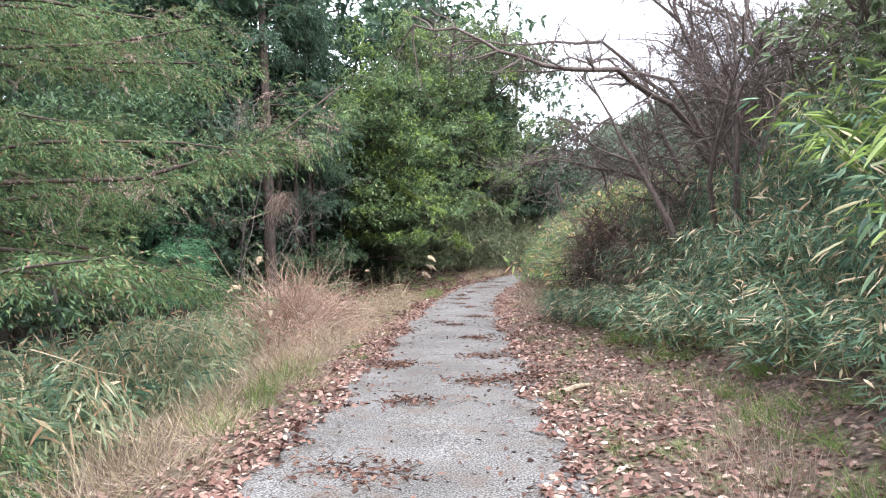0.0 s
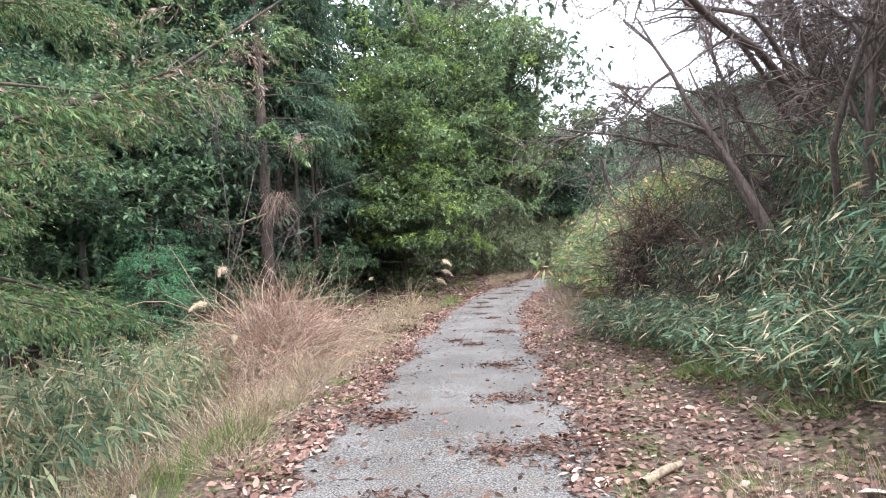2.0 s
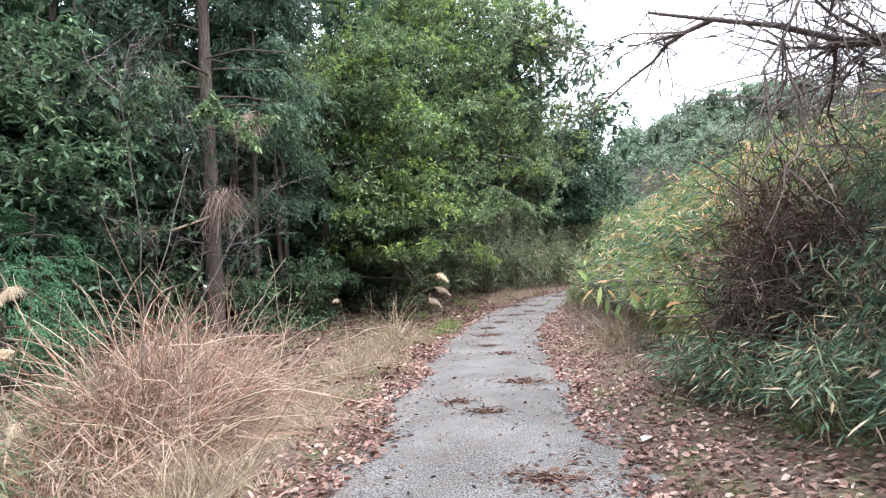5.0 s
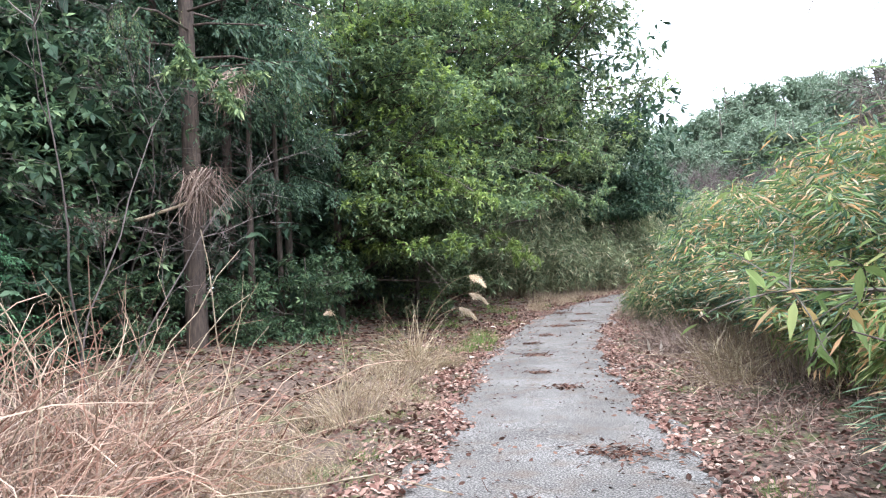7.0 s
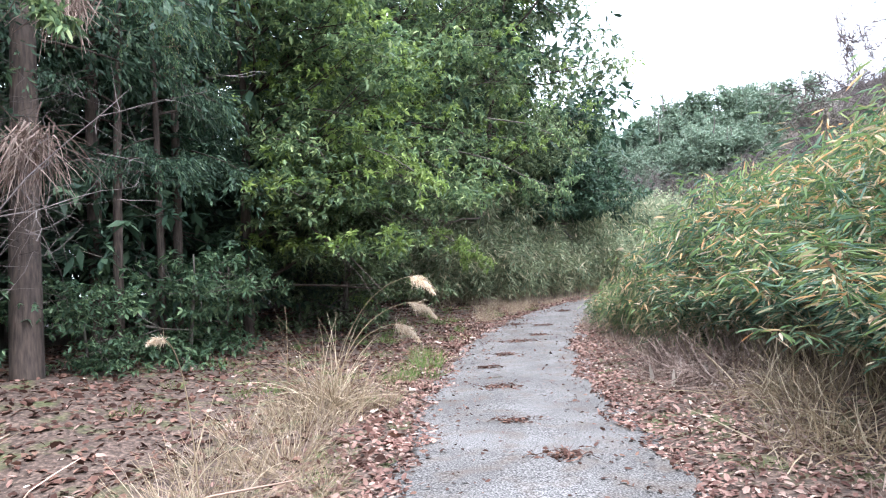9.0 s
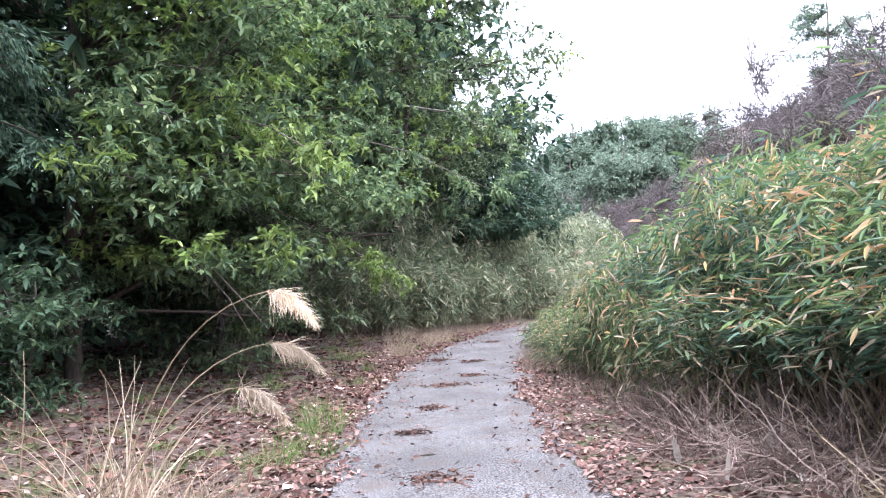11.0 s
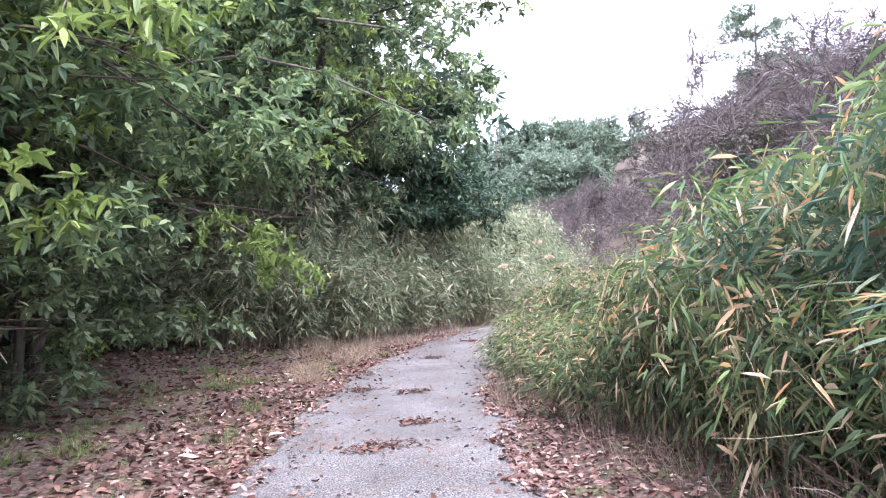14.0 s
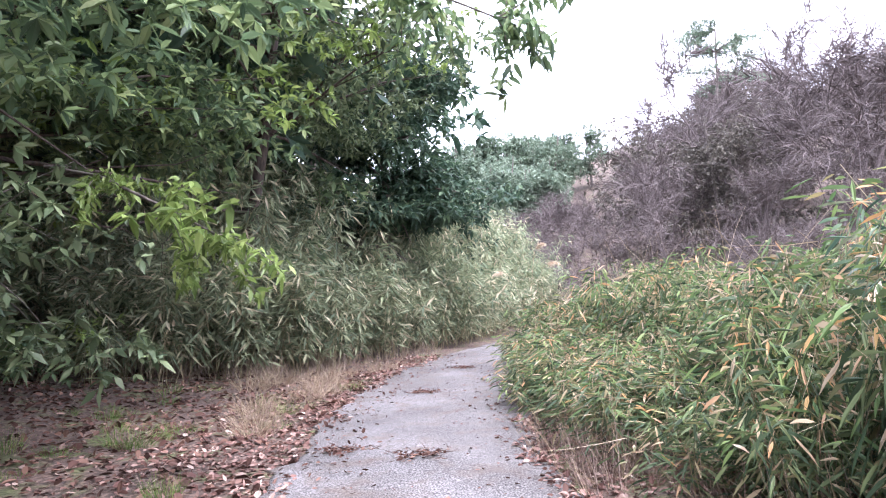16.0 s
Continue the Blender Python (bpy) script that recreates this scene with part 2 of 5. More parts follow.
def blades(rng, geo, p, d, length, width, droop=0.25, roll=0.7, folded=False):
    """Leaves: base points p, ways d, lengths, widths. folded: six corners with a midrib."""
    n = len(p)
    if n == 0:
        return
    d = unit(d)
    length = np.broadcast_to(length, n)[:, None]
    width = np.broadcast_to(width, n)[:, None]
    side = unit(np.cross(d, np.array([0, 0, 1.0]) + 0.05 * rng.normal(size=(n, 3))))
    nrm = np.cross(side, d)
    a = rng.normal(0, roll, n)[:, None]
    side = side * np.cos(a) + nrm * np.sin(a)
    tip = p + d * length
    tip[:, 2] -= droop * length[:, 0]
    if folded:
        m1 = p + d * length * 0.3
        m2 = p + d * length * 0.68
        m1[:, 2] -= 0.04 * length[:, 0] - 0.12 * width[:, 0]
        m2[:, 2] -= 0.4 * droop * length[:, 0] - 0.12 * width[:, 0]
        v = np.stack([p, m1 + side * width * 0.5, m2 + side * width * 0.4, tip, m2 - side * width * 0.4, m1 - side * width * 0.5], 1)
        i = np.arange(n)[:, None] * 6
        f = np.concatenate([i + [0, 1, 2, 3], i + [0, 3, 4, 5]])
    else:
        m = p + d * length * 0.45
        m[:, 2] -= 0.25 * droop * length[:, 0]
        v = np.stack([p, m + side * width * 0.5, tip, m - side * width * 0.5], 1)
        f = np.arange(n)[:, None] * 4 + [0, 1, 2, 3]
    geo.add(v.reshape(-1, 3), f)


def tube(geo, pts, radii, sides=6):
    pts = np.asarray(pts, float)
    k = len(pts)
    radii = np.broadcast_to(radii, k)
    d = unit(np.gradient(pts, axis=0))
    ref = np.array([0.31, 0.87, 0.2]) if abs(d[0][2]) > 0.7 else np.array([0, 0, 1.0])
    u = unit(np.cross(d, ref))
    w = np.cross(d, u)
    ang = np.arange(sides) * 2 * np.pi / sides
    ring = pts[:, None] + radii[:, None, None] * (np.cos(ang)[None, :, None] * u[:, None] + np.sin(ang)[None, :, None] * w[:, None])
    i = np.arange(k - 1)[:, None] * sides
    j = np.arange(sides)[None]
    j2 = (j + 1) % sides
    f = np.stack([i + j, i + j2, i + sides + j2, i + sides + j], -1).reshape(-1, 4)
    geo.add(ring.reshape(-1, 3), f)


def wander(rng, a, d, length, steps, wobble, sag=0.0):
    """A crooked line from a along d."""
    pts = [np.array(a, float)]
    d = unit(np.array(d, float))
    for i in range(steps):
        d = unit(d + rng.normal(0, wobble, 3) + np.array([0, 0, -sag]))
        pts.append(pts[-1] + d * length / steps)
    return np.array(pts)


def strands(rng, geo, a, d, length, width, sag, steps=4, wobble=0.08):
    """Many thin crooked ribbons at once: grass, canes, twigs."""
    n = len(a)
    d = unit(d)
    length = np.broadcast_to(length, n)[:, None]
    width = np.broadcast_to(width, n)[:, None]
    p = a.copy()
    side = unit(np.cross(d, rng.normal(size=(n, 3))))
    rows = []
    for k in range(steps + 1):
        w = width * (1 - 0.75 * k / steps)
        rows += [p - side * w / 2, p + side * w / 2]
        d = unit(d + rng.normal(0, wobble, (n, 3)) + np.array([0, 0, -sag]))
        p = p + d * length / steps
    v = np.stack(rows, 1)
    i = np.arange(n)[:, None, None] * (2 * steps + 2)
    k = np.arange(steps)[None, :, None] * 2
    f = (i + k + np.array([0, 1, 3, 2])).reshape(-1, 4)
    geo.add(v.reshape(-1, 3), f)
    return p


def copy_at(ob, x, y, z, turn=0.0, size=1.0, tall=None, lean=0.0):
    s = Matrix.Diagonal((size, size, tall or size, 1))
    return copy_thing(ob, pose(x, y, z, lean, 0, turn) @ s)


# ---- lie of the land ----
CENTRE_Y = [-30, -8, -1, 1, 2, 4, 6.5, 9, 11, 12.4, 15, 17.2, 20, 22, 24, 27, 29.5, 32, 35, 39, 46, 60, 90]
CENTRE_X = [7.4, 4.25, 3.1, 2.77, 2.57, 2.22, 1.75, 1.2, 0.9, 0.62, 0.17, -0.13, -0.33, -0.38, -0.35, -0.02, 0.35, 1.0, 2.1, 4.2, 9.5, 22, 50]
HALF = 1.11


def centre(y):
    return np.interp(y, CENTRE_Y, CENTRE_X)


def soft(v, k=1.0):
    return np.logaddexp(0, np.asarray(v, float) / k) * k


def step01(v):
    v = np.clip(v, 0, 1)
    return v * v * (3 - 2 * v)


def road_z(y):
    return 0.04 * soft(np.asarray(y, float) - 19.5, 1.2) - 0.02 * soft(np.asarray(y, float) - 44, 3)


def land(x, y):
    x, y = np.asarray(x, float), np.asarray(y, float)
    s = x - centre(np.clip(y, -30, 60))
    z = road_z(np.clip(y, -30, 60))
    left = np.clip(-s - 1.15, 0, None)
    right = np.clip(s - 1.15, 0, None)
    near = 1 - step01((y - 9) / 6)
    z = z - near * 0.75 * step01(left / 4.0) + (1 - near) * 0.45 * step01((left - 1.5) / 6.0)
    bank = step01((17 - y) / 8)
    z = z + right * 0.07 + bank * 1.7 * step01((right - 0.9) / 4.5) + (1 - bank) * 0.5 * step01((right - 1.0) / 3)
    z = z + 0.22 * soft(x - 10, 2) * step01((y - 36) / 22) * step01((260 - y) / 120) + 0.26 * soft(y - 66, 5) * step01((x + 40) / 50) * step01((400 - y) / 200)
    rough = 0.03 * np.sin(3.1 * x + 1.7 * y) * np.sin(2.3 * y - 1.1 * x) + 0.015 * np.sin(7.3 * x - 5.1 * y)
    return z + rough * step01((np.abs(s) - 0.9) / 0.8) - 0.035 * step01((1.5 - np.abs(s)) / 0.5)


def at_ground(x, y, sink=0.0):
    return float(land(x, y)) - sink


def spread(step, ratio, far):
    out = [step]
    while out[-1] < far:
        out.append(out[-1] + (out[-1] - (out[-2] if len(out) > 1 else 0)) * ratio)
    return np.array(out)


gx = np.concatenate([-12 - spread(0.3, 1.17, 700)[::-1], np.arange(-12, 10, 0.2), 10 + spread(0.2, 1.17, 700)])
gy = np.concatenate([-10 - spread(0.3, 1.17, 500)[::-1], np.arange(-10, 46, 0.25), 46 + spread(0.25, 1.14, 900)])
GX, GY = np.meshgrid(gx, gy)
gg = Geo()
ii = np.arange(len(gy) - 1)[:, None] * len(gx) + np.arange(len(gx) - 1)[None]
gg.add(np.stack([GX, GY, land(GX, GY)], -1).reshape(-1, 3), np.stack([ii, ii + 1, ii + len(gx) + 1, ii + len(gx)], -1).reshape(-1, 4))
tagged(new("ground", gg.mesh("ground", ground_mat(), True)), "brown forest soil under rotting leaves beside the lane", "ground", kind="structure")

rr = np.random.default_rng(3)
ry_ = np.arange(-14, 62, 0.12)
edge_l = HALF + 0.14 * step01((ry_ - 17) / 6) + 0.06 * np.sin(2.1 * ry_) + 0.045 * np.sin(5.7 * ry_ + 1) + 0.03 * np.sin(13.1 * ry_) + rr.normal(0, 0.03, len(ry_))
edge_r = HALF + 0.06 * np.sin(1.6 * ry_ + 2) + 0.05 * np.sin(4.9 * ry_) + 0.03 * np.sin(11.3 * ry_ + 1) + rr.normal(0, 0.03, len(ry_))
across = np.array([-1.0, -1.0, -0.96, -0.6, -0.2, 0.2, 0.6, 0.96, 1.0, 1.0])
drop = np.array([-0.12, -0.006, 0.004, 0.012, 0.018, 0.018, 0.012, 0.004, -0.006, -0.12])
rgeo = Geo()
rx_ = centre(ry_)[:, None] + np.where(across < 0, across * edge_l[:, None], across * edge_r[:, None])
rz_ = road_z(ry_)[:, None] + drop + 0.004 * np.sin(3 * ry_[:, None] + 4 * across)
k = len(across)
ii = np.arange(len(ry_) - 1)[:, None] * k + np.arange(k - 1)[None]
rgeo.add(np.stack([rx_, np.broadcast_to(ry_[:, None], rx_.shape), rz_], -1).reshape(-1, 3), np.stack([ii, ii + 1, ii + k + 1, ii + k], -1).reshape(-1, 4))
tagged(new("road", rgeo.mesh("road", road_mat(), True)), "narrow worn grey asphalt lane with a broken edge", "road", kind="structure")


# ---- trees ----
def crown_leaves(rng, geo, centres, per, radius, size, flat=0.5, droop=0.22, aspect=0.4, folded=False):
    """Leaves in whorls at twig tips, the tips set in flattened, layered clumps round the centres."""
    ring = 6
    tips = max(1, per // ring)
    n = len(centres) * tips
    off = rng.normal(size=(n, 3)) * np.array([1, 1, 0.8])
    off = unit(off) * (rng.random((n, 1)) ** 0.5) * np.array([1, 1, flat])
    r = np.repeat(np.broadcast_to(radius, len(centres)), tips)[:, None]
    tip = np.repeat(centres, tips, 0) + off * r
    axis = unit(off * np.array([1, 1, 0.6]) + rng.normal(0, 0.4, (n, 3)))
    u = unit(np.cross(axis, rng.normal(size=(n, 3))))
    w = np.cross(axis, u)
    ang = (np.arange(ring) * 2 * np.pi / ring)[None, :, None] + rng.uniform(0, 6.28, (n, 1, 1)) + rng.normal(0, 0.25, (n, ring, 1))
    d = axis[:, None] * 0.55 + np.cos(ang) * u[:, None] + np.sin(ang) * w[:, None]
    d = d.reshape(-1, 3) * np.array([1, 1, 0.65]) + np.array([0, 0, -0.1])
    s = size * rng.uniform(0.55, 1.25, n * ring)
    blades(rng, geo, np.repeat(tip, ring, 0), d, s, s * aspect, droop, 0.42, folded)


def broad_tree(name, x, y, seed, height, reach, low, clumps, per, size, leaf, label, trunk_r=0.16, squash=0.55, clump_r=0.55, bark=None, group="", lean=(0, 0), bright=0.0, fold=False, aim=None, flat=0.5):
    rng = np.random.default_rng(seed)
    t = thing(name, x, y, at_ground(x, y, 0.05), label, "tree", group)
    tg, lg, cg = Geo(), Geo(), Geo()
    path = wander(rng, (0, 0, 0), (lean[0], lean[1], 1), height * 0.86, 9, 0.05)
    tube(tg, path, trunk_r * np.linspace(1.15, 0.18, 10) + 0.008, 9)
    part("trunk", tg, bark or BARK_GREY, t, smooth=True)
    cents = []
    count = max(8, clumps // 9)
    for i in range(count):
        f = rng.uniform(max(0.1, low / height), 0.95)
        a = path[int(f * 9)]
        ang = rng.uniform(*(aim or (0, 2 * np.pi)))
        shape = math.sin(math.pi * min(1, (f - low / height * 0.7) / (1.08 - low / height * 0.7)) ** 0.75)
        ln = reach * (0.35 + 0.65 * shape) * rng.uniform(0.75, 1.1)
        b = wander(rng, a, (math.cos(ang), math.sin(ang), rng.uniform(-0.1, 0.6)), ln, 6, 0.14, 0.04)
        lg = Geo()
        tube(lg, b, trunk_r * 0.34 * np.linspace(1, 0.12, 7), 5)
        for j in range(clumps // count):
            q = b[rng.integers(2, 7)] + rng.normal(0, 0.34 * clump_r + 0.2, 3) * np.array([1, 1, squash])
            cents.append(q)
            if rng.random() < 0.4:
                tube(lg, np.array([b[3], (b[4] + q) / 2, q]), [0.014, 0.009, 0.004], 3)
        part("limb", lg, bark or BARK_GREY, t, smooth=True)
    cents = np.array(cents)
    cents[:, 2] = np.maximum(cents[:, 2], low)
    young = rng.random(len(cents)) < bright
    rad = clump_r * rng.uniform(0.6, 1.3, len(cents))
    crown_leaves(rng, cg, cents[~young], per, rad[~young], size, flat, folded=fold)
    if young.any():
        yg = Geo()
        crown_leaves(rng, yg, cents[young] + unit(cents[young]) * 0.25, per, rad[young], size, folded=fold)
        tagged(part("young_foliage", yg, GREEN_BRIGHT, t, "bright fresh green leaves"), kind="stuff")
    tagged(part("crown", cg, leaf, t), kind="stuff")
    return t


def needle_spray(rng, geo, starts, ways, length, n_leaf, leaf_len, leaf_w, sag=0.22, shoots=0):
    """Drooping conifer shoots: narrow scales set all round a bending line, or round the side shoots of it."""
    m = len(starts)
    ways = unit(ways)
    ln = np.broadcast_to(length, m)
    if shoots:
        f = np.tile(np.linspace(0.12, 1, shoots), m)
        idx = np.repeat(np.arange(m), shoots)
        p = starts[idx] + ways[idx] * (ln[idx] * f)[:, None]
        p[:, 2] -= sag * ln[idx] * f * f
        d = unit(ways[idx] + np.stack([0 * f, 0 * f, -2 * sag * f], 1))
        out = unit(np.cross(d, rng.normal(0, 0.5, d.shape) + np.array([0, 0, 1.0]))) * rng.choice([-1, 1], len(f))[:, None]
        needle_spray(rng, geo, p, d * 0.8 + out * 0.75 * (1.15 - f)[:, None], ln[idx] * (0.42 - 0.2 * f) * rng.uniform(0.7, 1.3, len(f)), n_leaf, leaf_len, leaf_w, sag + 0.1)
        return
    f = np.tile(np.linspace(0.05, 1, n_leaf), m)
    idx = np.repeat(np.arange(m), n_leaf)
    d0 = ways[idx]
    p = starts[idx] + d0 * (ln[idx] * f)[:, None]
    p[:, 2] -= sag * ln[idx] * f * f
    d = unit(d0 + np.stack([0 * f, 0 * f, -2 * sag * f], 1))
    out = unit(np.cross(d, rng.normal(size=d.shape)))
    blades(rng, geo, p, unit(d + out * 0.6), leaf_len * rng.uniform(0.7, 1.3, len(p)) * (1.1 - 0.4 * f), leaf_w, 0.15, 1.2)


def cedar_tree(name, x, y, seed, height, reach, low, limbs, sprays, n_leaf, label, trunk_r=0.2, leaf=None, leaf_len=0.1, leaf_w=0.014, spray_len=0.45, group="", droop=0.1, ang_range=(0, 6.283), shoots=0, lean=(0, 0)):
    rng = np.random.default_rng(seed)
    t = thing(name, x, y, at_ground(x, y, 0.05), label, "tree", group)
    tg, lg, cg = Geo(), Geo(), Geo()
    path = wander(rng, (0, 0, 0), (*lean, 1), height, 10, 0.012)
    tube(tg, path, trunk_r * np.linspace(1.12, 0.1, 11), 10)
    part("trunk", tg, BARK_CEDAR, t, smooth=True)
    for i in range(limbs):
        f = low / height + (1 - low / height) * (i + rng.random()) / limbs * 0.97
        a = path[min(9, int(f * 10))] * (1 - (f * 10) % 1) + path[min(10, int(f * 10) + 1)] * ((f * 10) % 1)
        ang = rng.uniform(*ang_range)
        ln = reach * (1.08 - 0.8 * (f - low / height) / (1 - low / height)) * rng.uniform(0.7, 1.1)
        b = wander(rng, a, (math.cos(ang), math.sin(ang), rng.uniform(-0.1, 0.3)), ln, 7, 0.07, droop * 0.5)
        lg = Geo()
        tube(lg, b, 0.022 * np.linspace(1.2, 0.2, 8) * (0.5 + reach / 5), 5)
        part("limb", lg, BARK_CEDAR, t, smooth=True)
        u = rng.uniform(1.2, 7, sprays)
        i0 = np.minimum(u.astype(int), 6)
        fr = (u - i0)[:, None]
        st = b[i0] * (1 - fr) + b[i0 + 1] * fr
        dirb = unit(b[i0 + 1] - b[i0])
        sd = np.cross(dirb, [0, 0, 1.0]) * rng.choice([-1, 1], sprays)[:, None]
        ways = dirb * 0.6 + sd * rng.uniform(0.2, 1, (sprays, 1)) + rng.normal(0, 0.25, (sprays, 3)) + np.array([0, 0, -droop * 2])
        needle_spray(rng, cg, st, ways, spray_len * rng.uniform(0.6, 1.3, sprays), n_leaf, leaf_len, leaf_w, droop * 2.2, shoots)
    tagged(part("crown", cg, leaf or NEEDLE, t), kind="stuff")
    return t


# the cedar that hangs over the start of the lane
cedar_tree("cedar_tree", -2.9, -0.2, 11, 10, 4.6, 1.3, 58, 76, 6, "old cedar with drooping green sprays and browned tips beside the lane", 0.18, NEEDLE, 0.055, 0.013, 0.48, droop=0.06, ang_range=(-1.7, 1.7), shoots=8)
cedar_tree("cedar_sapling", -5.6, 9.3, 12, 2.9, 1.5, 0.25, 34, 16, 6, "young cypress with flat dark green sprays in forest shade", 0.05, NEEDLE_DARK, 0.06, 0.014, 0.42, droop=0.08, shoots=6)
cedar_tree("cedar_sapling", -7.3, 11.4, 13, 3.4, 1.6, 0.3, 30, 14, 6, "young cypress with flat dark green sprays in forest shade", 0.05, NEEDLE_DARK, 0.06, 0.014, 0.44, droop=0.08, shoots=6)

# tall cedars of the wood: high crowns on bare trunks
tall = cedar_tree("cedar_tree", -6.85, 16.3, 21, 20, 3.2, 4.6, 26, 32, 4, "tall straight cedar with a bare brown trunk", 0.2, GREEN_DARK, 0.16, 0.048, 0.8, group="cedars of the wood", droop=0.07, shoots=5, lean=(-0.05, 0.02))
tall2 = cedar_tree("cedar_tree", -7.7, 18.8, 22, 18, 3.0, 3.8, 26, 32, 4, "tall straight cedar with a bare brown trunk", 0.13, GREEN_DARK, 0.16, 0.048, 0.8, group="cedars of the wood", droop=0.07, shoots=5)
rng = np.random.default_rng(5)
SPOTS = [(-9.2, 17.4), (-8.3, 21.4), (-8.9, 14.6), (-11.4, 14.2), (-11.8, 18.5), (-10.4, 22.5), (-13.5, 11.5), (-9.6, 8.5), (-14.5, 16.5), (-15.5, 21.5), (-12.5, 26), (-9.4, 27.5), (-16.5, 27.5), (-17.5, 12), (-13, 6), (-14.5, 32), (-9.5, 3.2), (-8.4, 6.2), (-10.6, 9.8), (-7.4, 2.2)]
for n, (x, y) in enumerate(SPOTS):
    copy_at((tall, tall2)[n % 2], x, y, at_ground(x, y, 0.05), rng.uniform(0, 360), rng.uniform(0.75, 1.15))

for x, y, k in ((-7.0, 20.1, 0.72), (-6.75, 18.1, 0.62), (-6.5, 18.9, 0.5)):
    copy_at(tall2, x, y, at_ground(x, y, 0.05), rng.uniform(0, 360), k, 0.8)

# broadleaf trees that close the left of the lane
broad_tree("broadleaf_tree", -6.2, 26.9, 31, 16, 5.2, 3.5, 640, 96, 0.15, GREEN_BROAD, "leafy evergreen oak with low hanging green branches", 0.12, clump_r=0.72, bright=0.14, fold=True, bark=BARK_CEDAR, lean=(0.22, -0.05), aim=(-2.3, 1.3))
broad_tree("broadleaf_tree", -3.0, 33.6, 32, 17, 5.0, 5.2, 420, 96, 0.17, GREEN_OLIVE, "tall evergreen tree with olive green crown over the lane", 0.12, clump_r=0.85, bright=0.1, bark=BARK_CEDAR, lean=(0.0, -0.16))
broad_tree("broadleaf_tree", -4.2, 37.0, 33, 16, 4.0, 1.6, 330, 70, 0.27, GREEN_BROAD, "tall evergreen oak with a dense green crown", 0.2, clump_r=1.0)
broad_tree("broadleaf_tree", 0.1, 37.6, 34, 10, 2.5, 3.6, 300, 90, 0.22, GREEN_DARK, "dark evergreen tree with a dense narrow crown", 0.16, clump_r=0.7)
broad_tree("broadleaf_tree", 2.0, 42.6, 35, 7.2, 2.0, 2.4, 170, 80, 0.22, GREEN_DARK, "dark evergreen tree at the bend of the lane", 0.14, clump_r=0.7)
broad_tree("broadleaf_tree", -6.6, 22.2, 36, 11.5, 4.9, 1.9, 480, 90, 0.14, GREEN_BROAD, "evergreen oak with fresh green boughs reaching to the lane", 0.12, clump_r=0.62, bright=0.2, fold=True, bark=BARK_CEDAR, lean=(0.08, -0.06), aim=(-0.9, 0.75))
broad_tree("evergreen_shrub", -5.4, 25.2, 37, 4.5, 2.6, 0.2, 220, 80, 0.16, GREEN_OLIVE, "broad evergreen shrub filling the edge of the wood", 0.06, clump_r=0.55)
broad_tree("evergreen_shrub", -7.2, 29.0, 38, 4.2, 2.4, 0.3, 200, 80, 0.16, GREEN_BROAD, "broad evergreen shrub filling the edge of the wood", 0.06, clump_r=0.55, bright=0.25)
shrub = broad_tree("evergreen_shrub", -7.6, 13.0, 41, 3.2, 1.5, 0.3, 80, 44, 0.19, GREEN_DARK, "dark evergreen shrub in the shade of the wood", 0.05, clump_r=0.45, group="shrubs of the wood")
SHRUBS = [(-9, 16.5), (-10.5, 19.5), (-8.4, 23.8), (-6.8, 25.4), (-11.5, 12), (-12.5, 15.5), (-13, 20), (-12, 24), (-8.5, 29.5), (-11, 30), (-9, 33), (-14.5, 9), (-11, 6.5), (-8, 5.5), (-7, 1), (-9.5, -1), (-7.6, 20.2), (-14, 17.5), (-16, 20.5), (-15, 23.5), (-17, 16), (-19, 21), (-18, 26), (-13, 22.5), (-16, 13), (-19, 15), (-22, 22), (-21, 17)]
SHRUBS += [(-14, 21.5), (-15.5, 25.5), (-17.5, 23.5), (-19, 28.5), (-21, 25.5), (-16.5, 29.5), (-23, 19), (-24, 30), (-13.5, 27.5), (-12.6, 18.2), (-11.2, 16.2), (-10.2, 21.6), (-9.4, 22.8), (-10.5, 26.3), (-13, 29.5), (-8.6, 22.6)]
for x, y in SHRUBS:
    copy_at(shrub, x, y, at_ground(x, y, 0.05), rng.uniform(0, 360), rng.uniform(0.9, 1.5))
mid = broad_tree("broadleaf_tree", -9.5, 25.5, 42, 11, 3.2, 2.0, 160, 48, 0.33, GREEN_DARK, "evergreen tree among the cedars, a few added unseen behind the camera", 0.13, clump_r=0.95, flat=0.75, squash=0.9, group="evergreens of the wood")
# Trees at y -15 to -20 are added, unseen, to block light from behind.
for x, y, s in [(-6.4, 36.0, 1.9), (-10, 41, 2.0), (-3, 46, 1.8), (-9.0, 24.5, 1.6), (-8.2, 29.8, 1.5), (-9.5, 37, 1.5), (-1.8, 42, 1.2), (-11.8, 20.5, 1.2), (-13.6, 14.0, 1.25), (-10.2, 11.4, 1.0), (-15.5, 18, 1.4), (-12, 31.5, 1.3), (-7.5, 35.5, 1.25), (-4, 40.5, 1.2), (-17, 24.5, 1.5), (-18.5, 13.5, 1.5), (-14, 8, 1.2), (-20.5, 19.5, 1.6), (-16.5, 33, 1.5), (-9, 43, 1.4), (9, -16, 1.5), (0, -20, 1.7), (-6, -15, 1.5), (-10.4, 14.6, 1.2), (-9.9, 18.2, 1.3)]:
    copy_at(mid, x, y, at_ground(x, y, 0.05), rng.uniform(0, 360), s)

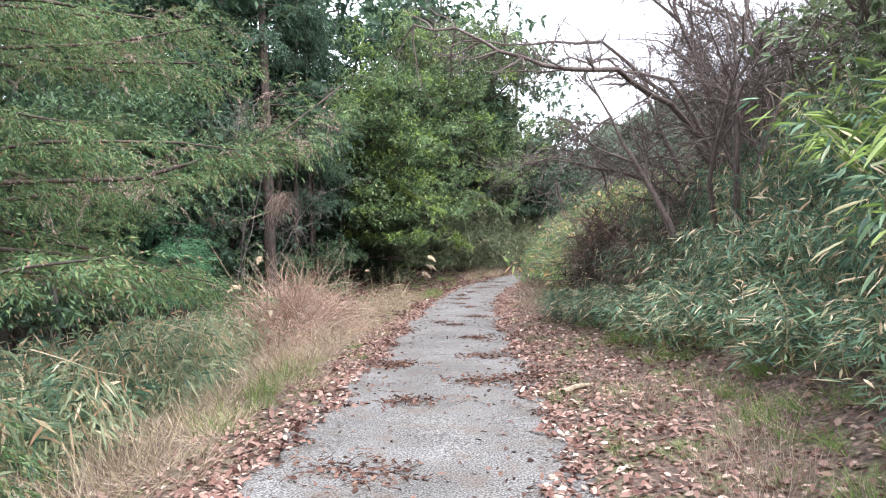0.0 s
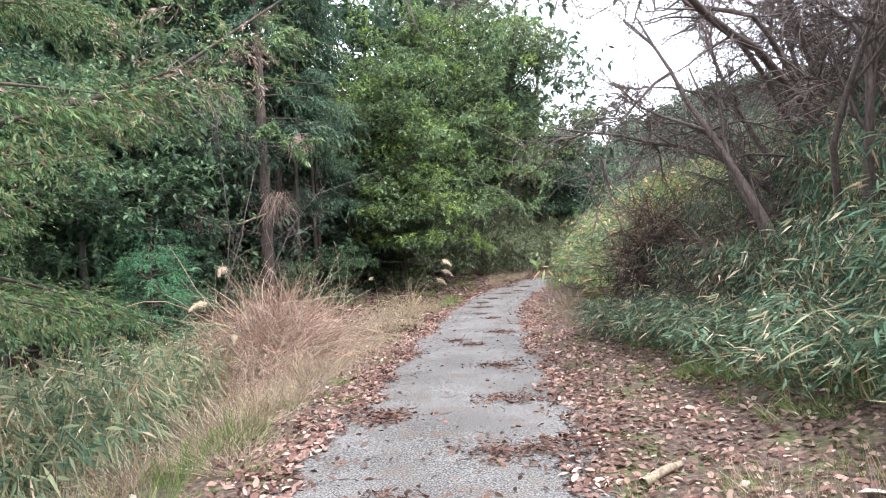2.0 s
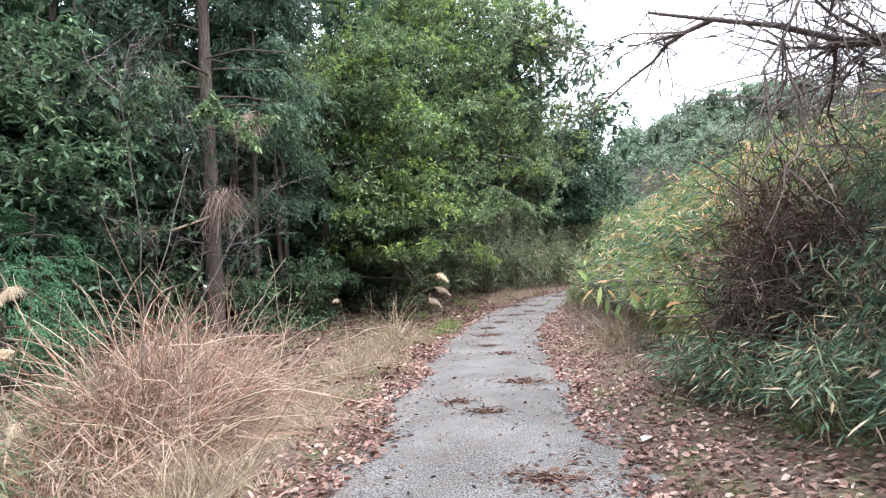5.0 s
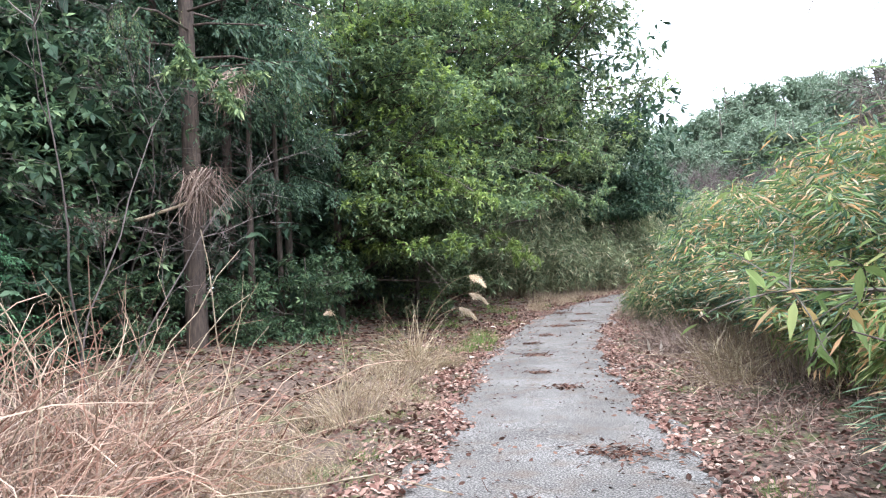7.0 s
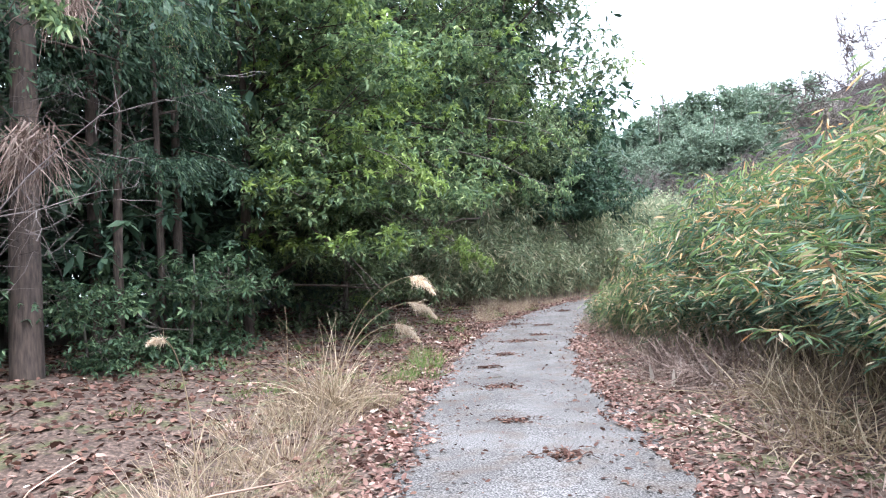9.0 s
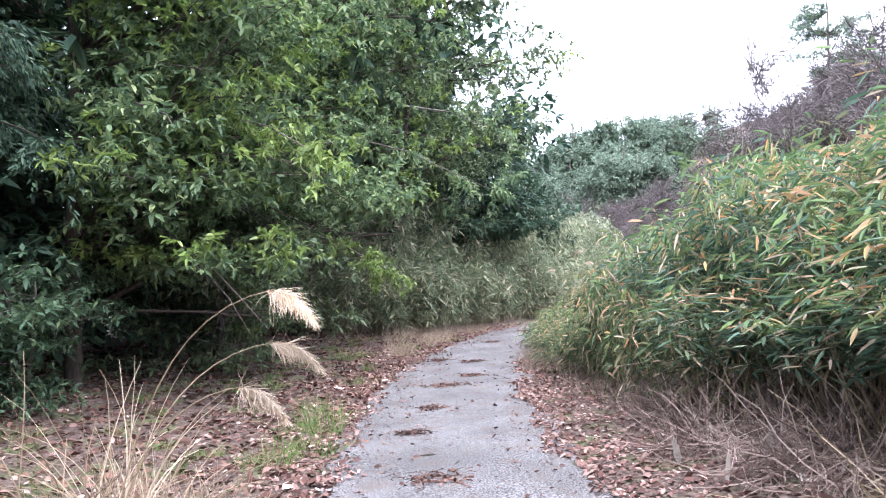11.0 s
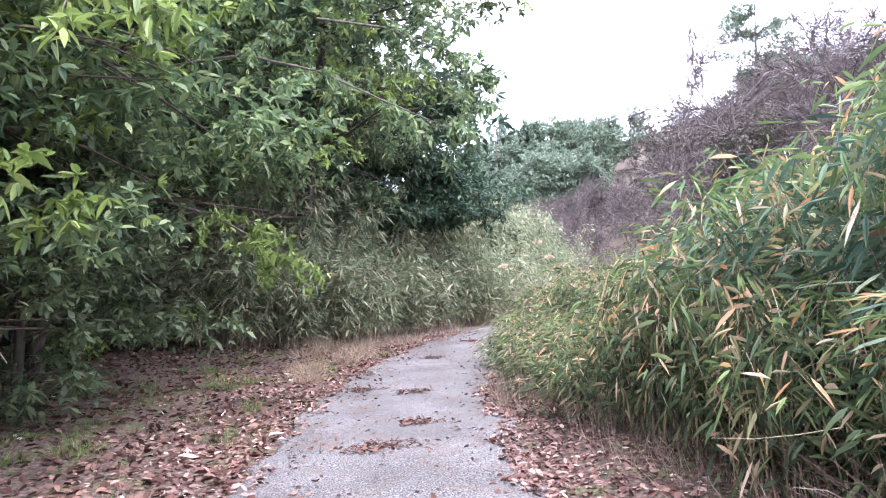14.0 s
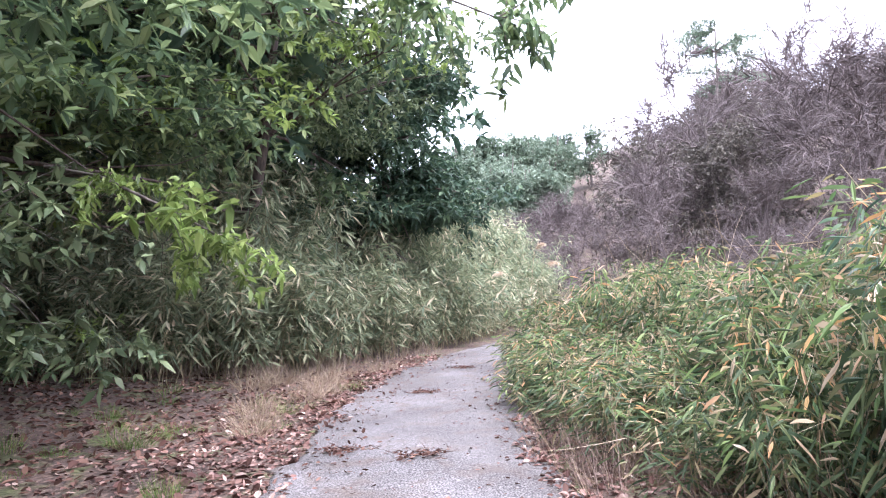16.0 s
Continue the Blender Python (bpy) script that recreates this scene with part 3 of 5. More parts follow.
edge_shrub = broad_tree("evergreen_shrub", -6.0, 18.9, 44, 2.3, 1.2, 0.2, 90, 60, 0.13, GREEN_SHADY, "low evergreen shrub at the edge of the wood", 0.03, clump_r=0.42, squash=0.8, group="shrubs at the edge of the wood")
for x, y, k in ((-6.4, 20.8, 0.9), (-6.6, 17.2, 0.7), (-7.6, 15.2, 0.8)):
    copy_at(edge_shrub, x, y, at_ground(x, y, 0.03), rng.uniform(0, 360), k)
fine = broad_tree("broadleaf_tree", -7.6, 7.6, 43, 9, 2.6, 1.2, 230, 84, 0.15, GREEN_SHADY, "shaded evergreen with small dark leaves behind the cedar", 0.09, clump_r=0.72, squash=0.7, group="shaded evergreens")
for x, y, k in ((-8.8, 3.8, 1.0), (-8.6, 10.8, 1.1), (-6.9, 0.6, 0.9), (-9.4, 13.4, 1.15)):
    copy_at(fine, x, y, at_ground(x, y, 0.05), rng.uniform(0, 360), k)


# ---- bamboo grass ----
def sasa(name, seed, h, r, stems, leaves_per, leaf_len, leaf_w, leaf, label, group, gold=0.0, stem_mat=None, start=0.25, top_mat=None, fold=True, canes=0, dead=0):
    rng = np.random.default_rng(seed)
    t = thing(name, 0, 0, 0, label, "bamboo grass", group)
    sg, fg, tg = Geo(), Geo(), Geo()
    a = np.stack([rng.uniform(-r, r, stems), rng.uniform(-r, r, stems), np.full(stems, -0.12)], 1)
    ln = h * rng.uniform(0.65, 1.12, stems)
    d = np.stack([a[:, 0] * 0.12 + rng.normal(0, 0.1, stems), a[:, 1] * 0.12 + rng.normal(0, 0.1, stems), np.ones(stems)], 1)
    steps = 5
    p = a.copy()
    d = unit(d)
    pts = [p]
    for k in range(steps):
        d = unit(d + rng.normal(0, 0.09, (stems, 3)) + np.array([0, 0, -0.05 * k]))
        p = p + d * (ln / steps)[:, None]
        pts.append(p)
    pts = np.stack(pts, 1)
    for s in range(stems):
        tube(sg, pts[s], 0.0055 * np.linspace(1, 0.4, steps + 1), 3)
    n = stems * leaves_per
    idx = rng.integers(0, stems, n)
    f = start + (1 - start) * rng.random(n) ** 0.7
    u = np.minimum(f * steps, steps - 1e-3)
    i0 = u.astype(int)
    fr = (u - i0)[:, None]
    b = pts[idx, i0] * (1 - fr) + pts[idx, i0 + 1] * fr
    ang = rng.uniform(0, 2 * np.pi, n)
    out = np.stack([np.cos(ang), np.sin(ang), rng.uniform(-1.3, 0.45, n)], 1)
    b = b + out * rng.uniform(0.0, 0.2, n)[:, None] * np.array([1, 1, 0.4])
    ls = leaf_len * rng.uniform(0.6, 1.25, n)
    up = (f > 1 - gold) & (rng.random(n) < 0.75)
    for g, mask in ((fg, ~up), (tg, up)):
        if mask.any():
            blades(rng, g, b[mask], out[mask], ls[mask], leaf_w * rng.uniform(0.75, 1.2, mask.sum()), 0.22, 0.8, fold)
    if canes:
        dg = Geo()
        ca = np.stack([rng.uniform(-r, r, canes), rng.uniform(-r, r, canes), rng.uniform(0.1, 0.9, canes) * h], 1)
        strands(rng, dg, ca, rng.normal(0, 1, (canes, 3)), rng.uniform(0.3, 0.9, canes), 0.006, 0.04, 3, 0.1)
        tagged(part("dead_cane", dg, STRAW, t, "bleached dead cane"), kind="stuff")
    if dead:
        wg = Geo()
        pick = rng.integers(0, n, dead)
        wd = np.stack([rng.normal(0, 0.45, dead), rng.normal(0, 0.45, dead), rng.uniform(-1.1, 0.1, dead)], 1)
        blades(rng, wg, b[pick] + rng.normal(0, 0.05, (dead, 3)), wd, leaf_len * rng.uniform(0.7, 1.3, dead), leaf_w * rng.uniform(0.5, 1.0, dead), 0.2, 1.2, True)
        tagged(part("withered_foliage", wg, WITHERED, t, "hanging tan withered leaves"), kind="stuff")
    tagged(part("culm", sg, stem_mat or CULM, t), kind="stuff")
    tagged(part("foliage", fg, leaf, t), kind="stuff")
    if tg.n:
        tagged(part("new_growth", tg, top_mat or SASA_GOLD, t, "yellowing upper leaves"), kind="stuff")
    return t


def place(kinds, spots, seed, size=(0.9, 1.15), tall=(0.9, 1.15)):
    """The first of each kind takes the first spots; the rest are copies."""
    r = np.random.default_rng(seed)
    for n, (x, y, s, h) in enumerate(spots):
        size_, tall_ = s * r.uniform(*size), h * r.uniform(*tall)
        z, turn = at_ground(x, y, 0.03), r.uniform(0, 360)
        if n < len(kinds):
            kinds[n].matrix_basis = pose(x, y, z, 0, 0, turn)
            kinds[n].scale = (size_, size_, tall_)
        else:
            o = kinds[n % len(kinds)]
            c = copy_thing(o, pose(x, y, z, 0, 0, turn))
            c.scale = (size_, size_, tall_)


rng = np.random.default_rng(77)
TOE_Y = [9.5, 12.2, 14.2, 16, 17.8, 18.9, 21, 22.3, 25, 28, 31, 34, 38]
TOE_X = [4.1, 3.6, 3.3, 3.1, 2.95, 2.5, 1.95, 1.65, 1.35, 1.4, 2.1, 3.0, 5.0]
HIGH_Y = [9.5, 12, 15, 17, 19.5, 21.8, 22.8, 24, 26, 30, 38]
HIGH_Z = [1.2, 1.7, 2.3, 2.5, 2.45, 2.3, 1.6, 1.25, 1.15, 1.15, 1.15]
HEDGE = "tall dwarf bamboo with long green and withered leaves"
tall_sasa = [sasa("bamboo_clump", 100 + i, 2.0, 0.5, 38, 66, 0.18, 0.026, SASA, HEDGE, "bamboo hedge beside the lane", 0.12, start=0.16, canes=26, dead=110, top_mat=SASA_TOP) for i in range(3)]
bare_foot = [sasa("bamboo_clump", 104 + i, 2.5, 0.5, 42, 60, 0.18, 0.026, SASA, HEDGE + " above bare stems", "bamboo hedge beside the lane", 0.16, start=0.42, canes=60, dead=110, top_mat=SASA_TOP) for i in range(3)]
fringe = [sasa("bamboo_clump", 107 + i, 1.1, 0.5, 40, 44, 0.15, 0.022, SASA_FRINGE, "low olive dwarf bamboo with withered tips at the verge", "bamboo hedge beside the lane", 0.09, start=0.2, canes=60, dead=70, top_mat=SASA_TOP) for i in range(3)]
spots, spots_bare, spots_low = [], [], []
for row, (dx, f) in enumerate(((0.42, 0.6), (0.95, 0.92), (1.75, 1.08), (2.8, 1.1))):
    for y in np.arange(12.0, 36, 0.78 if row < 3 else 1.1):
        yy = y + rng.uniform(-0.25, 0.25)
        rise = float(np.interp(yy, HIGH_Y, HIGH_Z)) * f
        group_, full = (spots_low, 1.1) if rise < 1.55 and yy > 18.5 else (spots_bare, 2.5) if yy < 19 else (spots, 2.0)
        group_.append((float(np.interp(yy, TOE_Y, TOE_X) + dx + rng.uniform(-0.15, 0.15)), float(yy), 1.05, rise / full))
place(tall_sasa, spots, 8)
place(bare_foot, spots_bare, 18)
place(fringe, spots_low, 17, (0.85, 1.15), (0.7, 1.35))

gold_sasa = [sasa("bamboo_clump", 110 + i, 1.0, 0.45, 26, 40, 0.18, 0.026, SASA_GOLD, "sunlit dwarf bamboo with yellow green leaves", "yellowing bamboo by the thicket", 0.35, start=0.38, fold=False, canes=30, dead=30, top_mat=SASA_TOP) for i in range(2)]
spots = []
for y in np.arange(10.6, 14.2, 0.6):
    for dx, h in ((0.25, 1.0), (0.9, 1.75), (1.6, 2.3)):
        spots.append((float(np.interp(y, TOE_Y, TOE_X) + dx - 0.1 + rng.uniform(-0.15, 0.15)), float(y + rng.uniform(-0.2, 0.2)), 1.0, h))
place(gold_sasa, spots, 19)
grey_sasa = [sasa("bamboo_thicket", 120 + i, 3.0, 0.62, 36, 56, 0.27, 0.042, SASA_GREY, "dusty grey-green bamboo thicket at the bend", "bamboo thicket beyond the bend", 0.0, start=0.2, fold=False) for i in range(3)]
LINE = [(-11.5, 32.6), (-7.4, 31.7), (-4.6, 31.9), (-2.5, 33.4), (-0.4, 36.3), (1.4, 38.8), (3.2, 42.2), (5.2, 46.5), (8.5, 51)]
spots = []
for (x0, y0), (x1, y1) in zip(LINE[:-1], LINE[1:]):
    m = max(2, int(math.hypot(x1 - x0, y1 - y0) / 0.85))
    for i in range(m):
        for back, h in ((0, 0.95), (1.0, 1.4), (2.1, 1.6)):
            f = i / m
            nx, ny = -(y1 - y0), x1 - x0
            q = math.hypot(nx, ny)
            spots.append((x0 + (x1 - x0) * f + nx / q * back + rng.uniform(-0.2, 0.2), y0 + (y1 - y0) * f + ny / q * back + rng.uniform(-0.2, 0.2), 1.15, h))
place(grey_sasa, spots, 9)

low_sasa = [sasa("bamboo_clump", 140 + i, 1.2, 0.5, 32, 36, 0.17, 0.022, SASA, "dwarf bamboo covering the roadside bank", "low bamboo on the bank", 0.0, start=0.08, fold=False, dead=60) for i in range(3)]
spots = []
for y in np.arange(-3.4, 10.2, 0.62):
    for dx, h in ((2.95, 0.55), (3.6, 1.0), (4.5, 1.5), (5.5, 1.8)):
        yy = y + rng.uniform(-0.2, 0.2)
        spots.append((float(centre(yy)) + dx + rng.uniform(-0.2, 0.2) + 0.6 * max(0.0, (8 - yy) / 8) - 0.5 * max(0.0, (yy - 8) / 4), float(yy), 1.0, h))
place(low_sasa, spots, 10)
left_sasa = [sasa("bamboo_clump", 150 + i, 0.9, 0.5, 28, 34, 0.17, 0.021, SASA_GREY if i else SASA, "pale green dwarf bamboo below the cedar", "bamboo under the cedar", 0.0, start=0.1, fold=False, canes=20, dead=70) for i in range(2)]
spots = []
for y in np.arange(-2.5, 7.5, 0.65):
    for dx in (-3.4, -4.1, -4.9):
        if y > 3.2 and dx > -4.0:
            continue
        spots.append((float(centre(y)) + dx + rng.uniform(-0.25, 0.25), float(y + rng.uniform(-0.25, 0.25)), 1.05, 1.5))
place(left_sasa, spots, 11)


big_bamboo = [sasa("bamboo_clump", 160 + i, 2.5, 0.34, 15, 60, 0.2, 0.026, SASA, "tall bamboo with long fresh green leaves leaning over the verge", "bamboo at the start of the lane", 0.25, start=0.3, top_mat=GREEN_BRIGHT) for i in range(2)]
place(big_bamboo, [(6.25, -2.3, 1, 1), (6.5, -1.3, 1, 0.95), (6.7, -0.3, 1, 0.9), (6.9, 0.9, 1, 0.9), (6.8, -3.3, 1, 1.0), (7.1, 2.4, 1, 0.85)], 12)


# ---- bare thicket on the bank ----
def bare_tree(name, x, y, seed, height, stems, spread_, label, material, twigs=260, r=0.06, lean=(0, 0), group="", twig_len=0.9, twig_w=0.012, category="tree", twig_mat=None):
    """Several crooked stems that fork twice and end in a haze of twigs."""
    rng = np.random.default_rng(seed)
    t = thing(name, x, y, at_ground(x, y, 0.08), label, category, group)
    ends, ways = [], []
    for s in range(stems):
        g = Geo()
        ang = rng.uniform(0, 2 * np.pi)
        d = np.array([math.cos(ang) * spread_ + lean[0], math.sin(ang) * spread_ + lean[1], 1.0])
        a = np.array([math.cos(ang) * 0.12 * stems ** 0.5, math.sin(ang) * 0.12 * stems ** 0.5, 0])
        main = wander(rng, a, d, height * rng.uniform(0.75, 1.05), 9, 0.1, 0.0)
        rr_ = r * rng.uniform(0.6, 1.0)
        tube(g, main, rr_ * np.linspace(1.1, 0.2, 10), 7)
        for b in range(5):
            i = rng.integers(3, 9)
            br = wander(rng, main[i], unit(main[i] - main[i - 1]) + rng.normal(0, 0.6, 3), height * rng.uniform(0.25, 0.45), 6, 0.2, 0.03)
            tube(g, br, rr_ * 0.4 * np.linspace(1, 0.2, 7), 5)
            for c in range(4):
                j = rng.integers(1, 6)
                tw = wander(rng, br[j], rng.normal(0, 1, 3) + unit(br[j] - br[j - 1]), height * rng.uniform(0.1, 0.2), 4, 0.25, 0.02)
                tube(g, tw, rr_ * 0.16 * np.linspace(1, 0.3, 5), 4)
                ends += list(tw)
                ways += [tw[-1] - tw[0]] * len(tw)
            ends += list(br[2:])
            ways += [br[-1] - br[0]] * len(br[2:])
        part("stem", g, material, t, smooth=True)
    ends, ways = np.array(ends), unit(np.array(ways))
    i = rng.integers(0, len(ends), twigs)
    tg = Geo()
    strands(rng, tg, ends[i], ways[i] + rng.normal(0, 0.7, (twigs, 3)), twig_len * rng.uniform(0.4, 1.2, twigs), twig_w, 0.03, 4, 0.28)
    tagged(part("twig_haze", tg, twig_mat or material, t), kind="stuff")
    return t


bare_tree("bare_tree", 6.7, 7.6, 201, 4.4, 6, 0.4, "leafless multi-stemmed tree arching from the bank", TWIG, 3000, 0.085, (-0.3, -0.3))
bare_tree("bare_tree", 6.0, 5.4, 202, 4.2, 5, 0.4, "leafless multi-stemmed tree tangled with vines", TWIG, 2600, 0.07, (-0.25, 0.0))
bare_tree("bare_tree", 6.3, 9.6, 203, 3.6, 5, 0.35, "leafless shrub tangled with dead vines", TWIG, 2600, 0.045, (0.05, 0.0))
bare_tree("bare_tree", 8.4, 9.8, 204, 5.5, 5, 0.5, "leafless multi-stemmed tree on the bank", TWIG, 1800, 0.07, (0, 0))
bare_tree("bare_tree", 8.6, 4.6, 206, 5.5, 5, 0.5, "leafless multi-stemmed tree on the bank", TWIG, 1800, 0.07, (-0.1, 0))
broad_tree("evergreen_shrub", 8.8, 7.2, 207, 4.6, 1.9, 0.8, 190, 60, 0.13, GREEN_OLIVE, "olive green shrub behind the bare thicket", 0.06, clump_r=0.5)
broad_tree("evergreen_shrub", 8.3, 2.6, 208, 4.2, 1.8, 0.8, 170, 60, 0.13, GREEN_OLIVE, "olive green shrub behind the bare thicket", 0.06, clump_r=0.5)
broad_tree("evergreen_shrub", 7.6, 12.6, 209, 3.4, 1.7, 0.6, 150, 60, 0.13, GREEN_OLIVE, "olive green shrub behind the bamboo", 0.06, clump_r=0.5)


def limb_over(name, pts, r, label, seed, twigs):
    """A long bare branch with side shoots, reaching from the thicket over the lane."""
    rng = np.random.default_rng(seed)
    p = np.array(pts, float)
    t = thing(name, *p[0], label, "branch")
    q = []
    for a, b in zip(p[:-1], p[1:]):
        for f in (0, 0.33, 0.66):
            q.append(a + (b - a) * f + rng.normal(0, 0.05, 3))
    q.append(p[-1])
    q = np.array(q) - p[0]
    g, tg = Geo(), Geo()
    tube(g, q, r * np.linspace(1, 0.25, len(q)), 7)
    part("bough", g, TWIG, t, smooth=True)
    ends = []
    for i in range(2, len(q)):
        for s in range(2):
            w = wander(rng, q[i], unit(q[i] - q[i - 1]) * 0.6 + rng.normal(0, 0.6, 3), rng.uniform(0.4, 1.1), 5, 0.2)
            sg = Geo()
            tube(sg, w, r * 0.3 * np.linspace(1, 0.25, 6), 4)
            part("side_shoot", sg, TWIG, t)
            ends += list(w)
    ends = np.array(ends)
    i = rng.integers(0, len(ends), twigs)
    strands(rng, tg, ends[i], rng.normal(0, 1, (twigs, 3)), rng.uniform(0.15, 0.5, twigs), 0.007, 0.04, 3, 0.2)
    tagged(part("twig_haze", tg, TWIG, t), kind="stuff")


limb_over("bare_branch", [(6.7, 7.2, 2.7), (5.4, 5.8, 3.7), (4.5, 4.7, 3.95), (3.6, 4.2, 4.0), (2.8, 4.0, 4.4), (1.9, 3.8, 4.6)], 0.055, "long bare branch arching from the thicket over the lane", 211, 800)
limb_over("bare_branch", [(6.3, 6.6, 2.6), (5.5, 6.0, 3.9), (4.7, 5.6, 4.3), (3.9, 5.2, 4.4)], 0.045, "long bare branch arching from the thicket over the lane", 212, 600)
limb_over("bare_branch", [(6.4, 7.8, 2.6), (5.4, 7.0, 4.2), (4.4, 6.6, 4.9), (3.2, 6.4, 5.1), (2.0, 6.2, 4.9)], 0.045, "long bare branch arching from the thicket over the lane", 214, 700)
limb_over("bare_branch", [(6.2, 9.0, 2.2), (5.6, 8.4, 3.0), (5.0, 8.0, 3.2), (4.4, 7.7, 3.1)], 0.04, "bare branch with crooked side shoots above the bank", 213, 220)


def tangle(name, x, y, z, seed, size, count, material, label, ln=0.9, width=0.011, up=0.2, category="thicket", sag=0.05):
    """A dense heap of crossing dead canes."""
    rng = np.random.default_rng(seed)
    t = thing(name, x, y, z, label, category)
    g = Geo()
    o = rng.normal(size=(count, 3))
    o = unit(o) * rng.random((count, 1)) ** 0.5 * np.array(size)
    o[:, 2] = np.abs(o[:, 2])
    strands(rng, g, o - np.array([0, 0, 0.05]), rng.normal(0, 1, (count, 3)) + np.array([0, 0, up]), ln * rng.uniform(0.4, 1.2, count), width * rng.uniform(0.6, 1.5, count), sag, 4, 0.3)
    tagged(part("dry_brush", g, material, t), kind="stuff")
    for k in range(14 if count > 1000 else 0):
        cg = Geo()
        a = o[k] * np.array([0.8, 0.8, 0.5])
        tube(cg, wander(rng, a, rng.normal(0, 0.7, 3) + np.array([0, 0, 0.8]), rng.uniform(1.0, 2.2), 8, 0.22, 0.06), np.linspace(0.014, 0.004, 9), 5)
        part("cane", cg, TWIG, t, "crooked bare cane", smooth=True)
    return t


tangle("bramble_heap", 4.35, 9.2, at_ground(4.35, 9.2), 221, (0.85, 1.0, 2.1), 3000, DARK_CANE, "dark heap of dead brambles on the bank", 0.9, 0.014)
tangle("bramble_heap", 5.6, 7.0, at_ground(5.6, 7.0), 222, (1.3, 2.2, 1.2), 2200, DARK_CANE, "dark tangle of dead vines on the bank", 1.0, 0.008)
tangle("bramble_heap", 7.0, 10.4, at_ground(7.0, 10.4), 224, (1.6, 2.2, 2.0), 1800, DEAD_SPRAY, "grey brown tangle of dead vines on the bank", 1.2, 0.012)


for n, (x, y, sx, sy) in enumerate([(2.5, 16.6, 0.7, 0.6), (2.9, 15.4, 0.7, 0.8), (2.0, 17.6, 0.5, 0.5), (2.7, 13.9, 0.6, 0.8), (2.2, 19.0, 0.4, 0.5)]):
    tangle("brush_pile", x, y, at_ground(x, y), 230 + n, (sx, sy, 0.2), 800, STRAW if n % 2 else DEAD_SPRAY, "flattened pile of dead bamboo canes on leaves", 0.8, 0.01, 0.0, "brush", 0.12)


# ---- dry grass, pampas and brambles left of the lane ----
def bramble_mound(x, y, seed, r, h, n):
    rng = np.random.default_rng(seed)
    t = thing("dry_bush", x, y, at_ground(x, y, 0.05), "rust brown mound of dead bramble canes and straw", "dry bush")
    g, g2, g3 = Geo(), Geo(), Geo()
    for geo, m, ln, w in ((g, n, h * 0.7, 0.011), (g2, n, h * 0.4, 0.007)):
        o = unit(rng.normal(size=(m, 3))) * rng.random((m, 1)) ** 0.45 * np.array([r, r * 1.15, h * 0.78])
        o[:, 2] = np.abs(o[:, 2]) * 0.9
        d = unit(o * np.array([0.5, 0.5, 0.2])) * 0.5 + rng.normal(0, 0.7, (m, 3)) + np.array([0, 0, 0.55])
        strands(rng, geo, o, d, ln * rng.uniform(0.5, 1.3, m), w * rng.uniform(0.5, 1.5, m), 0.16, 6, 0.3)
    m = n // 14
    a = np.stack([rng.normal(0, r * 0.4, m), rng.normal(0, r * 0.5, m), np.full(m, -0.05)], 1)
    d = np.stack([a[:, 0] * 0.5 / r + rng.normal(0, 0.35, m), a[:, 1] * 0.5 / r + rng.normal(0, 0.35, m), np.ones(m)], 1)
    strands(rng, g3, a, d, h * 1.2 * rng.uniform(0.5, 1.15, m), 0.012 * rng.uniform(0.6, 1.5, m), 0.14, 7, 0.16)
    for k in range(max(8, n // 45)):
        cg = Geo()
        ang = rng.uniform(0, 6.283)
        cane = wander(rng, (rng.normal(0, r * 0.4), rng.normal(0, r * 0.4), -0.05), (math.cos(ang) * 0.55, math.sin(ang) * 0.55, 1), h * rng.uniform(0.9, 1.8), 9, 0.16, 0.13)
        tube(cg, cane, np.linspace(0.011, 0.004, 10) * rng.uniform(0.7, 1.2), 4)
        part("cane", cg, RUST if k % 2 else VINE, t, "arching bare cane", smooth=True)
    tagged(part("dry_brush", g, RUST, t), kind="stuff")
    tagged(part("twig_haze", g2, DEAD_SPRAY, t), kind="stuff")
    tagged(part("straw_tuft", g3, STRAW, t), kind="stuff")
    return t


bramble_mound(-1.75, 7.4, 301, 0.95, 1.75, 1800)
bramble_mound(-2.3, 8.8, 302, 1.0, 1.8, 1800)
bramble_mound(-2.4, 10.4, 303, 0.8, 1.05, 700)
bramble_mound(-1.55, 6.3, 304, 0.6, 0.85, 600)


def grass_tuft(name, seed, h, r, n, width, material, label, group, sag=0.12, mat2=None):
    rng = np.random.default_rng(seed)
    t = thing(name, 0, 0, 0, label, "grass", group)
    for frac, m in ((1.0, material), (0.35, mat2)):
        if m is None:
            continue
        k = int(n * frac)
        g = Geo()
        ang = rng.uniform(0, 2 * np.pi, k)
        rad = r * rng.random(k) ** 0.5
        a = np.stack([np.cos(ang) * rad, np.sin(ang) * rad, np.full(k, -0.03)], 1)
        d = np.stack([np.cos(ang) * rng.uniform(0, 0.7, k), np.sin(ang) * rng.uniform(0, 0.7, k), np.ones(k)], 1) + rng.normal(0, 0.15, (k, 3))
        strands(rng, g, a, d, h * rng.uniform(0.5, 1.2, k), width, sag, 4, 0.1)
        tagged(part("blade_tuft", g, m, t), kind="stuff")
    return t


